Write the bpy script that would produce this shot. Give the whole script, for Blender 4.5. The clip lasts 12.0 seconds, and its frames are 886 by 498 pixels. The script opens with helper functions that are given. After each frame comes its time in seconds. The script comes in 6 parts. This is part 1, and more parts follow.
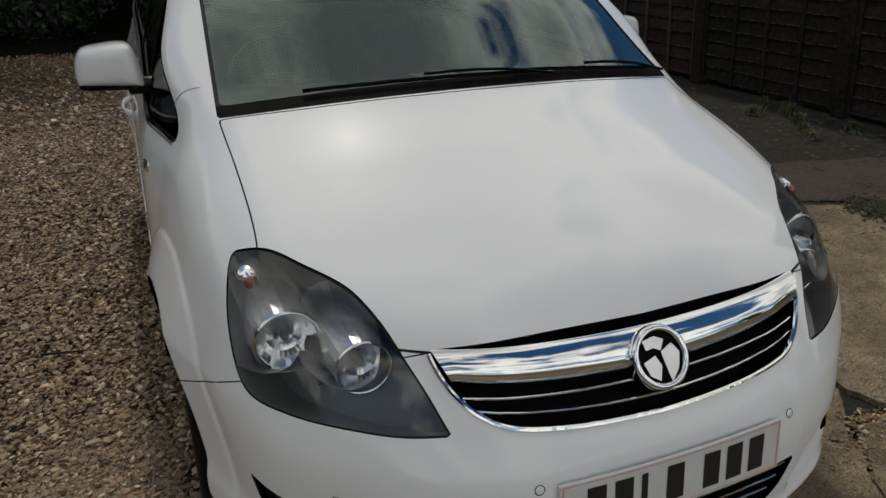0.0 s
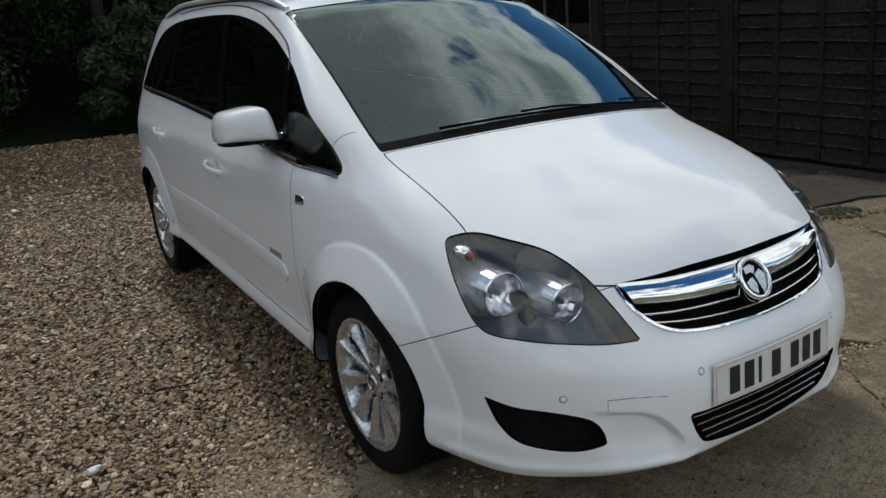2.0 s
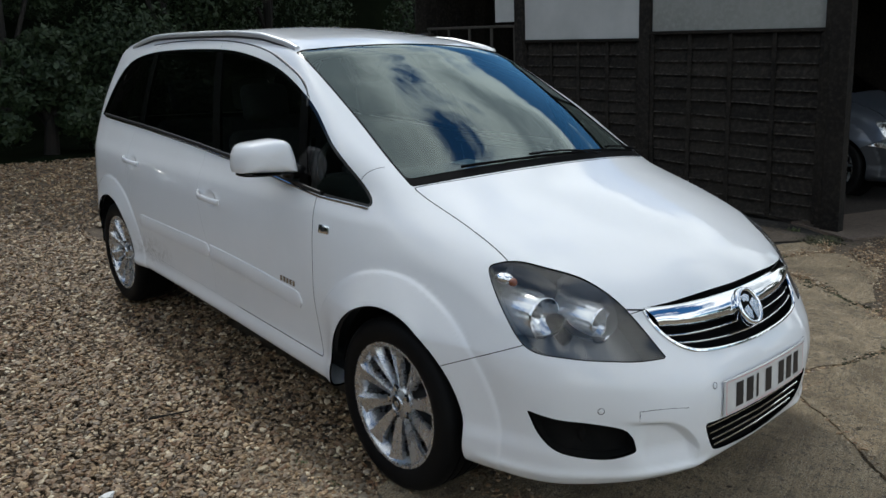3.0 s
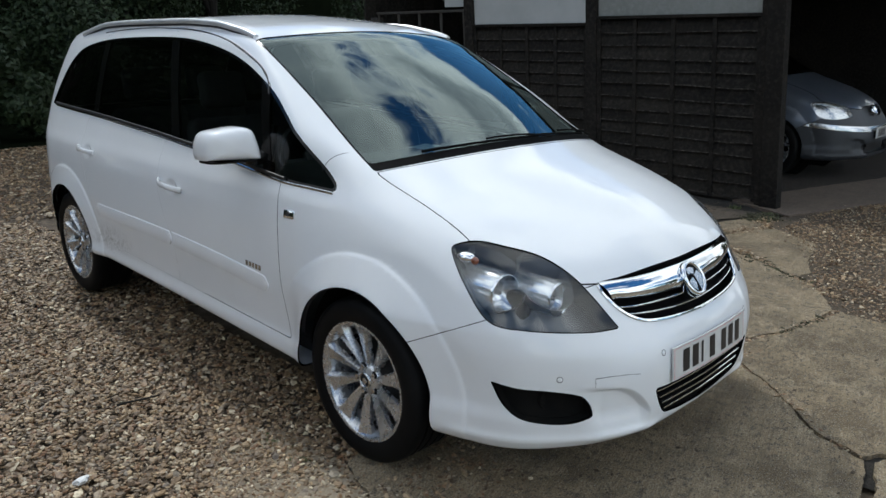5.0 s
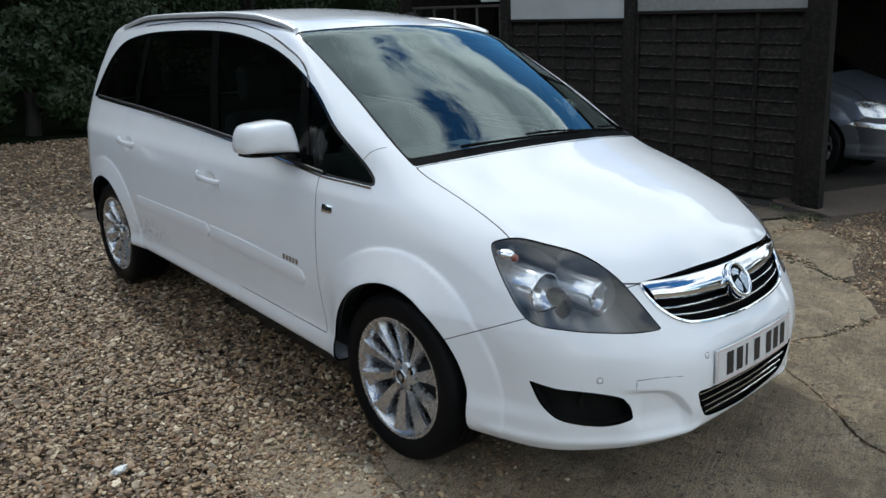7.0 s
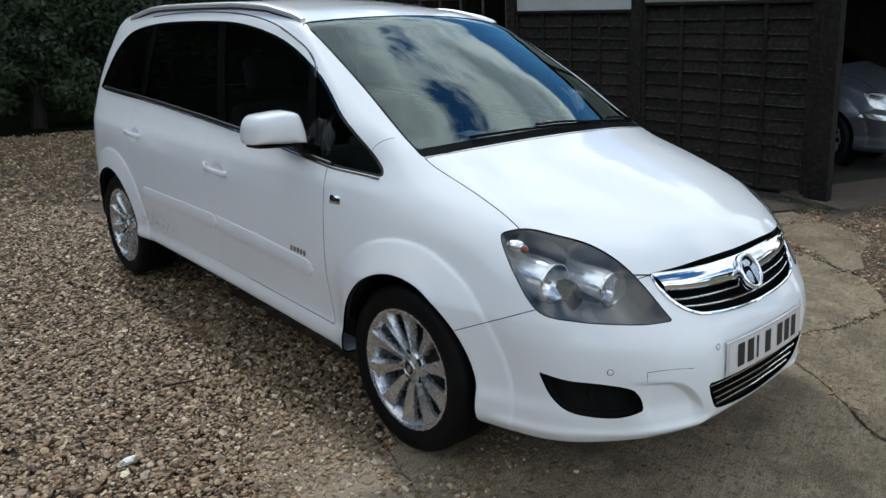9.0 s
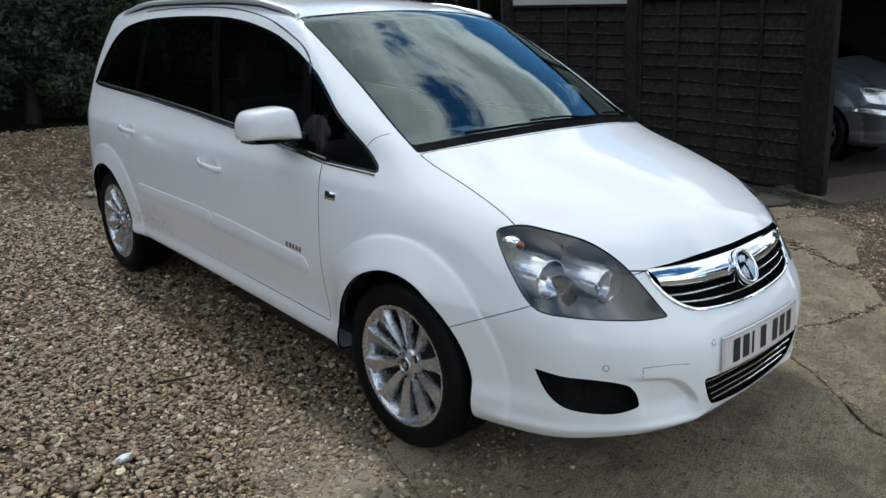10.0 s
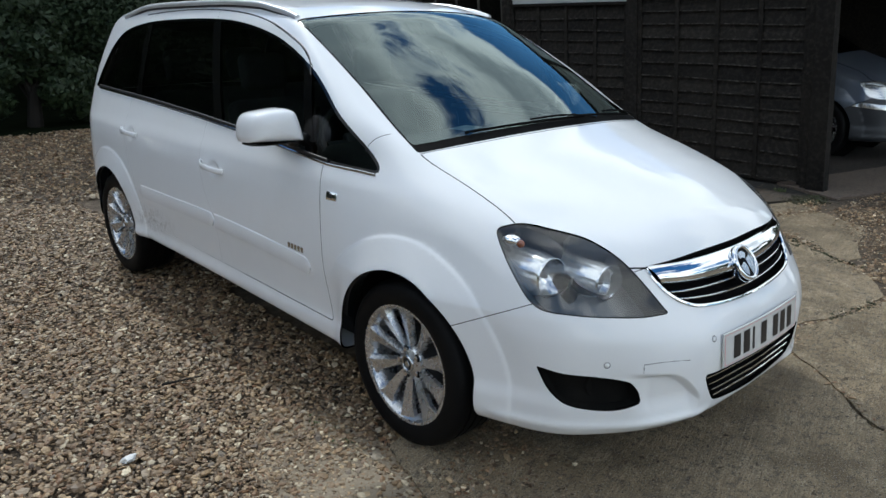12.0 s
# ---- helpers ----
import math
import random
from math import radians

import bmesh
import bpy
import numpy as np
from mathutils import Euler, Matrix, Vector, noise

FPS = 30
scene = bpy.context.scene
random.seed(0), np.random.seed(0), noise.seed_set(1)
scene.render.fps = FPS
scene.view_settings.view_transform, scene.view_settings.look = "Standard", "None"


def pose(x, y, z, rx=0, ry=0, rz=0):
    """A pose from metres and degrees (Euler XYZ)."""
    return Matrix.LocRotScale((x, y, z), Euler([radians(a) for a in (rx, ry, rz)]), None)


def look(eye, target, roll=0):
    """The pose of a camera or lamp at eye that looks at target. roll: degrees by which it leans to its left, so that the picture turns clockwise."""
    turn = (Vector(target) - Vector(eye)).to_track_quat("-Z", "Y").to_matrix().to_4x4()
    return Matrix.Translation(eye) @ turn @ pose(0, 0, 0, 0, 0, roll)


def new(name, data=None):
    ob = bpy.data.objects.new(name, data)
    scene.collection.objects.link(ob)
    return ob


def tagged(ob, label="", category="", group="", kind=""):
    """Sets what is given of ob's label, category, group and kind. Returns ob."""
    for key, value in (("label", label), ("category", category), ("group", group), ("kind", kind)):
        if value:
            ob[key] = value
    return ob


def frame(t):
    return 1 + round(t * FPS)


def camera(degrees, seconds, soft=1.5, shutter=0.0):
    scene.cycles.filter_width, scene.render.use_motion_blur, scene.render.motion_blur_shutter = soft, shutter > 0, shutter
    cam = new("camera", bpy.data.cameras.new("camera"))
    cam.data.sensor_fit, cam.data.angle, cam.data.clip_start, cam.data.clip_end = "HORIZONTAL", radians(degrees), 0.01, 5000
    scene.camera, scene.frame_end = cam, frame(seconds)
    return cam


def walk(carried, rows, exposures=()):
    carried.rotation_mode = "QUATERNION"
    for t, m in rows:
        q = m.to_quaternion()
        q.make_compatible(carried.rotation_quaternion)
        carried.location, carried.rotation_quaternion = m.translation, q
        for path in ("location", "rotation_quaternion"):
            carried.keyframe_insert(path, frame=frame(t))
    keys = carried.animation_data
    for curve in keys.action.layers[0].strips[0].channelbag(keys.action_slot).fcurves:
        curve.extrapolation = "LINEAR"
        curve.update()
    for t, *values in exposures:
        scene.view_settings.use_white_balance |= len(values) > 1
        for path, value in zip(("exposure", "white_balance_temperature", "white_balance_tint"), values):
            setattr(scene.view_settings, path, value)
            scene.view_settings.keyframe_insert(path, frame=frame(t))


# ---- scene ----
cam = camera(61.2, 12.0)
PATH = [
    (0, (-0.857, -1.799, 1.449), (-0.158, -0.094, 0.672), -0.7),
    (0.3, (-1.005, -1.904, 1.469), (-0.289, -0.252, 0.861), -2.8),
    (0.5, (-1.064, -1.978, 1.476), (-0.225, -0.255, 0.902), -3.4),
    (0.8, (-1.170, -2.070, 1.462), (-0.317, -0.444, 0.974), -3.6),
    (1, (-1.246, -2.092, 1.471), (-0.346, -0.389, 0.933), -0.6),
    (1.2, (-1.377, -2.105, 1.467), (-0.487, -0.500, 0.976), 0.5),
    (1.5, (-1.589, -2.091, 1.455), (-0.599, -0.432, 0.939), -0.5),
    (1.8, (-1.722, -2.069, 1.454), (-0.772, -0.513, 0.920), -2.2),
    (2, (-1.794, -2.012, 1.446), (-0.775, -0.397, 0.849), -3.0),
    (2.2, (-1.854, -1.963, 1.451), (-0.854, -0.446, 0.894), -5.2),
    (2.5, (-2.006, -1.888, 1.473), (-0.825, -0.369, 0.924), -1.1),
    (2.8, (-2.155, -1.895, 1.451), (-0.990, -0.469, 0.982), 0.6),
    (3, (-2.272, -1.892, 1.469), (-0.998, -0.433, 0.972), 0.4),
    (3.2, (-2.349, -1.896, 1.504), (-1.04, -0.468, 1.005), 0.1),
    (4.8, (-2.379, -1.947, 1.485), (-1.025, -0.577, 0.945), -0.7),
    (5, (-2.375, -1.945, 1.487), (-1.013, -0.582, 0.95), 0.2),
    (5.5, (-2.376, -1.929, 1.483), (-1.036, -0.547, 0.942), 0.5),
    (6, (-2.377, -1.916, 1.48), (-1.071, -0.499, 0.946), 0.4),
    (6.5, (-2.376, -1.908, 1.476), (-1.074, -0.492, 0.928), 0.3),
    (7, (-2.377, -1.905, 1.481), (-1.075, -0.489, 0.933), 0.4),
    (7.5, (-2.382, -1.903, 1.475), (-1.088, -0.478, 0.933), 0.2),
    (9.5, (-2.38, -1.884, 1.47), (-1.089, -0.468, 0.896), 0.4),
    (10, (-2.375, -1.884, 1.474), (-1.081, -0.474, 0.895), 0.3),
    (10.5, (-2.374, -1.888, 1.474), (-1.081, -0.477, 0.893), 0.1),
    (11, (-2.377, -1.893, 1.472), (-1.085, -0.481, 0.892), -0.3),
    (11.5, (-2.379, -1.896, 1.476), (-1.09, -0.484, 0.892), -0.2),
    (12, (-2.381, -1.897, 1.478), (-1.092, -0.483, 0.897), -0.3),
]
walk(cam, [(t, look(eye, target, roll)) for t, eye, target, roll in PATH],
     [(0, -0.54, 7100, 8), (0.5, -0.58, 6900, 7.5), (1.0, -0.50, 6700, 7), (1.5, -0.32, 6600, 6.5), (2.5, 0.03, 6300, 6), (3.2, 0.11, 6250, 6), (5.0, 0.25, 6120, 5.5), (7.5, 0.34, 6070, 5), (12, 0.33, 6070, 5)])


# ---------------------------------------------------------------- world, sun, exposure
SUN_AZ, SUN_EL = 9.5, 49.0          # degrees: from +y towards +x, and above the ground
world = bpy.data.worlds.new("sky")
scene.world = world
world.use_nodes = True
wn, wl = world.node_tree.nodes, world.node_tree.links
wn.clear()


def wnode(kind, **values):
    n = wn.new(kind)
    for k, v in values.items():
        n.inputs[k.replace("_", " ")].default_value = v
    return n


sky = wn.new("ShaderNodeTexSky")
sky.sky_type, sky.sun_disc = "NISHITA", False
sky.sun_elevation, sky.sun_rotation = radians(SUN_EL), radians(SUN_AZ)
sky.air_density, sky.dust_density, sky.ozone_density = 1.0, 0.1, 3.0
geo = wn.new("ShaderNodeTexCoord")
sep = wn.new("ShaderNodeSeparateXYZ")
wl.new(geo.outputs["Generated"], sep.inputs[0])
lift = wn.new("ShaderNodeMath")
lift.operation, lift.inputs[1].default_value = "MAXIMUM", 0.0
wl.new(sep.outputs["Z"], lift.inputs[0])
lift2 = wn.new("ShaderNodeMath")
lift2.operation, lift2.inputs[1].default_value = "ADD", 0.6
wl.new(lift.outputs[0], lift2.inputs[0])
flat = wn.new("ShaderNodeVectorMath")
flat.operation = "DIVIDE"
spread = wn.new("ShaderNodeCombineXYZ")
for axis in "XYZ":
    wl.new(lift2.outputs[0], spread.inputs[axis])
wl.new(geo.outputs["Generated"], flat.inputs[0])
wl.new(spread.outputs[0], flat.inputs[1])
drift = wn.new("ShaderNodeVectorMath")
drift.operation = "ADD"
drift.inputs[1].default_value = (-13.29, -33.86, -11.64)
wl.new(flat.outputs[0], drift.inputs[0])
cloud = wnode("ShaderNodeTexNoise", Scale=1.8, Detail=11.0, Roughness=0.65)
wl.new(drift.outputs[0], cloud.inputs["Vector"])
cover = wn.new("ShaderNodeValToRGB")
cover.color_ramp.elements[0].position, cover.color_ramp.elements[1].position = 0.46, 0.53
wl.new(cloud.outputs["Fac"], cover.inputs["Fac"])
# thin cloud edges shine, thick cloud is grey
body_tone = wn.new("ShaderNodeValToRGB")
body_tone.color_ramp.elements[0].position, body_tone.color_ramp.elements[1].position = 0.50, 0.64
body_tone.color_ramp.elements[0].color, body_tone.color_ramp.elements[1].color = (11.5, 11.5, 11.5, 1), (4.1, 4.4, 4.8, 1)
wl.new(cloud.outputs["Fac"], body_tone.inputs["Fac"])
# cloud across from the sun is lit full-face
aim = wn.new("ShaderNodeVectorMath")
aim.operation = "DOT_PRODUCT"
aim.inputs[1].default_value = (math.cos(radians(SUN_EL)) * math.sin(radians(SUN_AZ)), math.cos(radians(SUN_EL)) * math.cos(radians(SUN_AZ)), math.sin(radians(SUN_EL)))
wl.new(geo.outputs["Generated"], aim.inputs[0])
glow = wn.new("ShaderNodeMapRange")
glow.interpolation_type = "SMOOTHSTEP"
for k, v in (("From Min", -0.5), ("From Max", 0.55), ("To Min", 1.65), ("To Max", 1.35)):
    glow.inputs[k].default_value = v
wl.new(aim.outputs["Value"], glow.inputs["Value"])
lit = wn.new("ShaderNodeVectorMath")
lit.operation = "SCALE"
wl.new(body_tone.outputs[0], lit.inputs[0])
wl.new(glow.outputs[0], lit.inputs["Scale"])
blend = wn.new("ShaderNodeMix")
blend.data_type = "RGBA"
wl.new(cover.outputs["Color"], blend.inputs["Factor"])
deep = wnode("ShaderNodeHueSaturation", Saturation=1.25)
wl.new(sky.outputs[0], deep.inputs["Color"])
wl.new(deep.outputs[0], blend.inputs["A"])
wl.new(lit.outputs[0], blend.inputs["B"])
back = wnode("ShaderNodeBackground", Strength=0.10)
wl.new(blend.outputs["Result"], back.inputs["Color"])
wout = wn.new("ShaderNodeOutputWorld")
wl.new(back.outputs[0], wout.inputs["Surface"])

sun = new("sun", bpy.data.lights.new("sun", "SUN"))
sun.data.energy, sun.data.angle, sun.data.color = 1.55, radians(3), (1.0, 0.96, 0.90)
e_, a_ = radians(SUN_EL), radians(SUN_AZ)
sun.matrix_world = look((math.cos(e_) * math.sin(a_) * 30, math.cos(e_) * math.cos(a_) * 30, math.sin(e_) * 30), (0, 0, 0))


# ---------------------------------------------------------------- materials
def material(name, colour, rough=0.5, metal=0.0, vary=None, scale=8.0, bump=0.0, bump_scale=60.0, coat=0.0, second=None, spec=0.5, rough_vary=0.0, random_tone=0.0):
    """A principled material: a base colour that drifts towards `vary` in broad patches and `second` in fine grain, with a fine relief."""
    m = bpy.data.materials.new(name)
    m.use_nodes = True
    nt = m.node_tree
    b = nt.nodes["Principled BSDF"]
    b.inputs["Roughness"].default_value, b.inputs["Metallic"].default_value = rough, metal
    b.inputs["Specular IOR Level"].default_value = spec
    b.inputs["Coat Weight"].default_value, b.inputs["Coat Roughness"].default_value = coat, 0.025
    b.inputs["Base Color"].default_value = (*colour, 1)
    m.diffuse_color = (*colour, 1)
    tc = nt.nodes.new("ShaderNodeTexCoord")
    out = None

    def noise_at(s, detail=5.0, roughness=0.6):
        n = nt.nodes.new("ShaderNodeTexNoise")
        n.inputs["Scale"].default_value, n.inputs["Detail"].default_value, n.inputs["Roughness"].default_value = s, detail, roughness
        nt.links.new(tc.outputs["Object"], n.inputs["Vector"])
        return n

    def ramp(src, lo, hi):
        r = nt.nodes.new("ShaderNodeMapRange")
        r.inputs["From Min"].default_value, r.inputs["From Max"].default_value = lo, hi
        nt.links.new(src, r.inputs["Value"])
        return r.outputs[0]

    def mixed(fac, a, bcol):
        mx = nt.nodes.new("ShaderNodeMix")
        mx.data_type = "RGBA"
        nt.links.new(fac, mx.inputs["Factor"])
        if isinstance(a, tuple):
            mx.inputs["A"].default_value = (*a, 1)
        else:
            nt.links.new(a, mx.inputs["A"])
        mx.inputs["B"].default_value = (*bcol, 1)
        return mx.outputs["Result"]

    if vary:
        out = mixed(ramp(noise_at(scale).outputs["Fac"], 0.35, 0.7), colour, vary)
    if second:
        out = mixed(ramp(noise_at(scale * 11, 3.0).outputs["Fac"], 0.45, 0.75), out if out else colour, second)
    if random_tone:
        oi = nt.nodes.new("ShaderNodeObjectInfo")
        hsv = nt.nodes.new("ShaderNodeHueSaturation")
        nt.links.new(ramp_to(nt, oi.outputs["Random"], 1 - random_tone, 1 + random_tone), hsv.inputs["Value"])
        if out:
            nt.links.new(out, hsv.inputs["Color"])
        else:
            hsv.inputs["Color"].default_value = (*colour, 1)
        out = hsv.outputs[0]
    if out:
        nt.links.new(out, b.inputs["Base Color"])
    if rough_vary:
        nt.links.new(ramp_to(nt, noise_at(scale * 3).outputs["Fac"], max(rough - rough_vary, 0.02), min(rough + rough_vary, 1), 0.3, 0.7), b.inputs["Roughness"])
    if bump:
        bp = nt.nodes.new("ShaderNodeBump")
        bp.inputs["Strength"].default_value, bp.inputs["Distance"].default_value = 1.0, bump
        nt.links.new(noise_at(bump_scale, 6.0).outputs["Fac"], bp.inputs["Height"])
        nt.links.new(bp.outputs[0], b.inputs["Normal"])
    return m


def ramp_to(nt, src, lo, hi, a=0.0, b=1.0):
    r = nt.nodes.new("ShaderNodeMapRange")
    for k, v in (("From Min", a), ("From Max", b), ("To Min", lo), ("To Max", hi)):
        r.inputs[k].default_value = v
    nt.links.new(src, r.inputs["Value"])
    return r.outputs[0]


def glass_material(name, tint, ior=1.5, rough=0.0, sheen=(1, 1, 1)):
    """A thin pane: mirrors by Fresnel, and lets the rest through with a tint."""
    m = bpy.data.materials.new(name)
    m.use_nodes = True
    nt = m.node_tree
    nt.nodes.clear()
    fr = nt.nodes.new("ShaderNodeFresnel")
    fr.inputs["IOR"].default_value = ior
    tr = nt.nodes.new("ShaderNodeBsdfTransparent")
    tr.inputs["Color"].default_value = (*tint, 1)
    gl = nt.nodes.new("ShaderNodeBsdfGlossy")
    gl.inputs["Roughness"].default_value = rough
    gl.inputs["Color"].default_value = (*sheen, 1)
    mx = nt.nodes.new("ShaderNodeMixShader")
    o = nt.nodes.new("ShaderNodeOutputMaterial")
    nt.links.new(fr.outputs[0], mx.inputs[0])
    nt.links.new(tr.outputs[0], mx.inputs[1])
    nt.links.new(gl.outputs[0], mx.inputs[2])
    nt.links.new(mx.outputs[0], o.inputs[0])
    m.diffuse_color = (*tint, 1)
    return m


PAINT = material("white_paint", (0.80, 0.81, 0.82), 0.32, coat=1.0, vary=(0.77, 0.78, 0.785), scale=2.2, bump=0.00004, bump_scale=220, spec=0.04)
RUBBER = material("tyre_rubber", (0.006, 0.006, 0.0063), 0.5, vary=(0.010, 0.0098, 0.0095), scale=5, bump=0.0004, bump_scale=90, spec=0.06)
BLACK = material("black_plastic", (0.014, 0.014, 0.015), 0.45, vary=(0.022, 0.022, 0.023), scale=9, bump=0.0002, bump_scale=300)
GLOSSBLACK = material("gloss_black_trim", (0.008, 0.008, 0.009), 0.12, vary=(0.012, 0.012, 0.013), scale=6)
DARKGAP = material("dark_gap", (0.02, 0.02, 0.021), 0.9)
BARREL = material("barrel_silver", (0.93, 0.94, 0.95), 0.24, 0.75, vary=(0.84, 0.85, 0.86), scale=30)
BOWL = material("reflector_silver", (0.95, 0.955, 0.96), 0.16, 0.85, vary=(0.88, 0.885, 0.89), scale=30)
GREY = material("grey_blue_paint", (0.095, 0.108, 0.132), 0.35, 0.4, coat=0.8, vary=(0.080, 0.092, 0.113), scale=3)
COWL_BLACK = material("cowl_plastic", (0.005, 0.005, 0.005), 0.7, vary=(0.008, 0.008, 0.008), scale=12, bump=0.0004, bump_scale=200, spec=0.03)
DARKPAINT = material("black_paint", (0.012, 0.012, 0.014), 0.3, coat=1.0, vary=(0.02, 0.02, 0.022), scale=3)
CHROME = material("chrome", (0.82, 0.84, 0.86), 0.06, 1.0, vary=(0.74, 0.76, 0.78), scale=14, rough_vary=0.03)
SATIN = material("satin_silver", (0.62, 0.63, 0.64), 0.25, 1.0, vary=(0.52, 0.53, 0.54), scale=8)
def splashed(m, at, reach, colour):
    """Adds road dirt thrown up round one place: ragged specks and smears."""
    nt = m.node_tree
    b = nt.nodes["Principled BSDF"]
    tc = nt.nodes.new("ShaderNodeTexCoord")
    off = nt.nodes.new("ShaderNodeVectorMath")
    off.operation = "SUBTRACT"
    off.inputs[1].default_value = at
    nt.links.new(tc.outputs["Object"], off.inputs[0])
    size = nt.nodes.new("ShaderNodeVectorMath")
    size.operation = "DIVIDE"
    size.inputs[1].default_value = reach
    nt.links.new(off.outputs[0], size.inputs[0])
    ln = nt.nodes.new("ShaderNodeVectorMath")
    ln.operation = "LENGTH"
    nt.links.new(size.outputs[0], ln.inputs[0])
    n = nt.nodes.new("ShaderNodeTexNoise")
    n.inputs["Scale"].default_value, n.inputs["Detail"].default_value, n.inputs["Roughness"].default_value = 38, 8, 0.75
    nt.links.new(tc.outputs["Object"], n.inputs["Vector"])
    mul = nt.nodes.new("ShaderNodeMath")
    mul.operation = "MULTIPLY"
    nt.links.new(ramp_to(nt, ln.outputs["Value"], 0.75, 0.0, 0.2, 1.0), mul.inputs[0])
    nt.links.new(ramp_to(nt, n.outputs["Fac"], 0.0, 1.0, 0.46, 0.66), mul.inputs[1])
    mx = nt.nodes.new("ShaderNodeMix")
    mx.data_type = "RGBA"
    nt.links.new(mul.outputs[0], mx.inputs["Factor"])
    nt.links.new(b.inputs["Base Color"].links[0].from_socket, mx.inputs["A"])
    mx.inputs["B"].default_value = (*colour, 1)
    nt.links.new(mx.outputs["Result"], b.inputs["Base Color"])


splashed(PAINT, (-0.88, 2.12, 0.44), (0.2, 0.32, 0.10), (0.22, 0.20, 0.17))
ALLOY = material("alloy_silver", (0.56, 0.57, 0.58), 0.27, 0.8, vary=(0.50, 0.505, 0.515), scale=9, coat=0.5, rough_vary=0.08)
BEZEL = material("lamp_bezel", (0.17, 0.172, 0.176), 0.4, vary=(0.11, 0.112, 0.115), scale=6, coat=0.5)
LINING = material("cabin_lining", (0.045, 0.045, 0.046), 0.85, vary=(0.060, 0.060, 0.061), scale=12, bump=0.0004, bump_scale=250)
CLOTH = material("seat_cloth", (0.065, 0.066, 0.072), 0.9, vary=(0.09, 0.09, 0.098), scale=20, bump=0.0006, bump_scale=200)
def thin_lens_material(name, tint, rough, sheen):
    """A clear moulded cover, alike from both sides: more mirror at a slant, else see-through."""
    m = glass_material(name, tint, 1.5, rough, sheen)
    nt = m.node_tree
    mx = [n for n in nt.nodes if n.bl_idname == "ShaderNodeMixShader"][0]
    lw = nt.nodes.new("ShaderNodeLayerWeight")
    lw.inputs["Blend"].default_value = 0.5
    up = nt.nodes.new("ShaderNodeMath")
    up.operation = "POWER"
    up.inputs[1].default_value = 4.5
    nt.links.new(lw.outputs["Facing"], up.inputs[0])
    nt.links.new(ramp_to(nt, up.outputs[0], 0.05, 1.0), mx.inputs[0])
    return m


SCREEN = glass_material("windscreen_glass", (0.60, 0.68, 0.64), 2.0, 0.0, (0.86, 1.0, 0.97))
SIDEGLASS = glass_material("tinted_glass", (0.22, 0.235, 0.235), 1.38)
FRONTGLASS = glass_material("clear_side_glass", (0.50, 0.54, 0.52), 1.38)
LENS = thin_lens_material("clear_lens", (0.93, 0.94, 0.94), 0.05, (1.0, 0.98, 0.95))
AMBER = material("amber_bulb", (0.16, 0.045, 0.02), 0.2, coat=0.8)
RED = material("red_lens", (0.35, 0.02, 0.015), 0.15, coat=1.0)
TRIM = material("window_trim_black", (0.003, 0.003, 0.0032), 0.16, vary=(0.005, 0.005, 0.005), scale=7, spec=0.25)
DARKCHROME = material("weathered_chrome", (0.58, 0.59, 0.60), 0.12, 1.0, vary=(0.50, 0.51, 0.52), scale=18, rough_vary=0.04)
RAIL = material("silver_rail", (0.66, 0.67, 0.68), 0.38, 0.45, vary=(0.58, 0.59, 0.60), scale=9)
BUMPER_GREY = material("grey_bumper_plastic", (0.030, 0.032, 0.036), 0.45, vary=(0.038, 0.041, 0.046), scale=6)
CHALK = material("white_chip", (0.72, 0.72, 0.70), 0.6, vary=(0.62, 0.62, 0.60), scale=40)
PAPER = material("mint_paper", (0.80, 0.88, 0.84), 0.6, vary=(0.74, 0.83, 0.79), scale=12)
# pale tone that puts light on cabin trim into its colour
LIT_TRIM = material("lit_trim_pale", (0.60, 0.64, 0.62), 0.45, vary=(0.52, 0.56, 0.54), scale=9)
PLATE = material("plate_white", (0.66, 0.66, 0.64), 0.25, coat=0.6, vary=(0.60, 0.60, 0.585), scale=14)
PLATE_BAR = material("plate_black", (0.012, 0.012, 0.014), 0.35)
PLATE_RIM = material("plate_rim", (0.55, 0.16, 0.18), 0.4)
UNDER = material("underbody", (0.007, 0.007, 0.0065), 0.95, vary=(0.012, 0.011, 0.010), scale=9, spec=0.1)
DASH = material("dashboard_grey", (0.045, 0.050, 0.050), 0.8, vary=(0.06, 0.065, 0.065), scale=10, bump=0.0003, bump_scale=300, spec=0.2)


# ---------------------------------------------------------------- mesh helpers
def mesh_object(name, verts, faces, mat, parent=None, label="", smooth=True, normals=None):
    me = bpy.data.meshes.new(name)
    me.from_pydata([tuple(v) for v in verts], [], [tuple(int(i) for i in f) for f in faces])
    me.update()
    if mat:
        me.materials.append(mat)
    if smooth:
        me.polygons.foreach_set("use_smooth", np.ones(len(me.polygons), bool))
    if normals is not None:
        me.normals_split_custom_set_from_vertices([tuple(n) for n in normals])
    ob = new(name, me)
    if parent:
        ob.parent = parent
    if label:
        ob["label"] = label
    return ob


def part(name, bm, mat, parent=None, label="", smooth=False):
    me = bpy.data.meshes.new(name)
    bm.to_mesh(me)
    bm.free()
    if mat:
        me.materials.append(mat)
    if smooth:
        me.polygons.foreach_set("use_smooth", np.ones(len(me.polygons), bool))
        me.set_sharp_from_angle(angle=radians(38))
    ob = new(name, me)
    if parent:
        ob.parent = parent
    if label:
        ob["label"] = label
    return ob


def empty(name, label, category, at=(0, 0, 0), group="", kind=""):
    ob = new(name)
    ob.location = at
    ob.empty_display_size = 0.1
    return tagged(ob, label, category, group, kind)


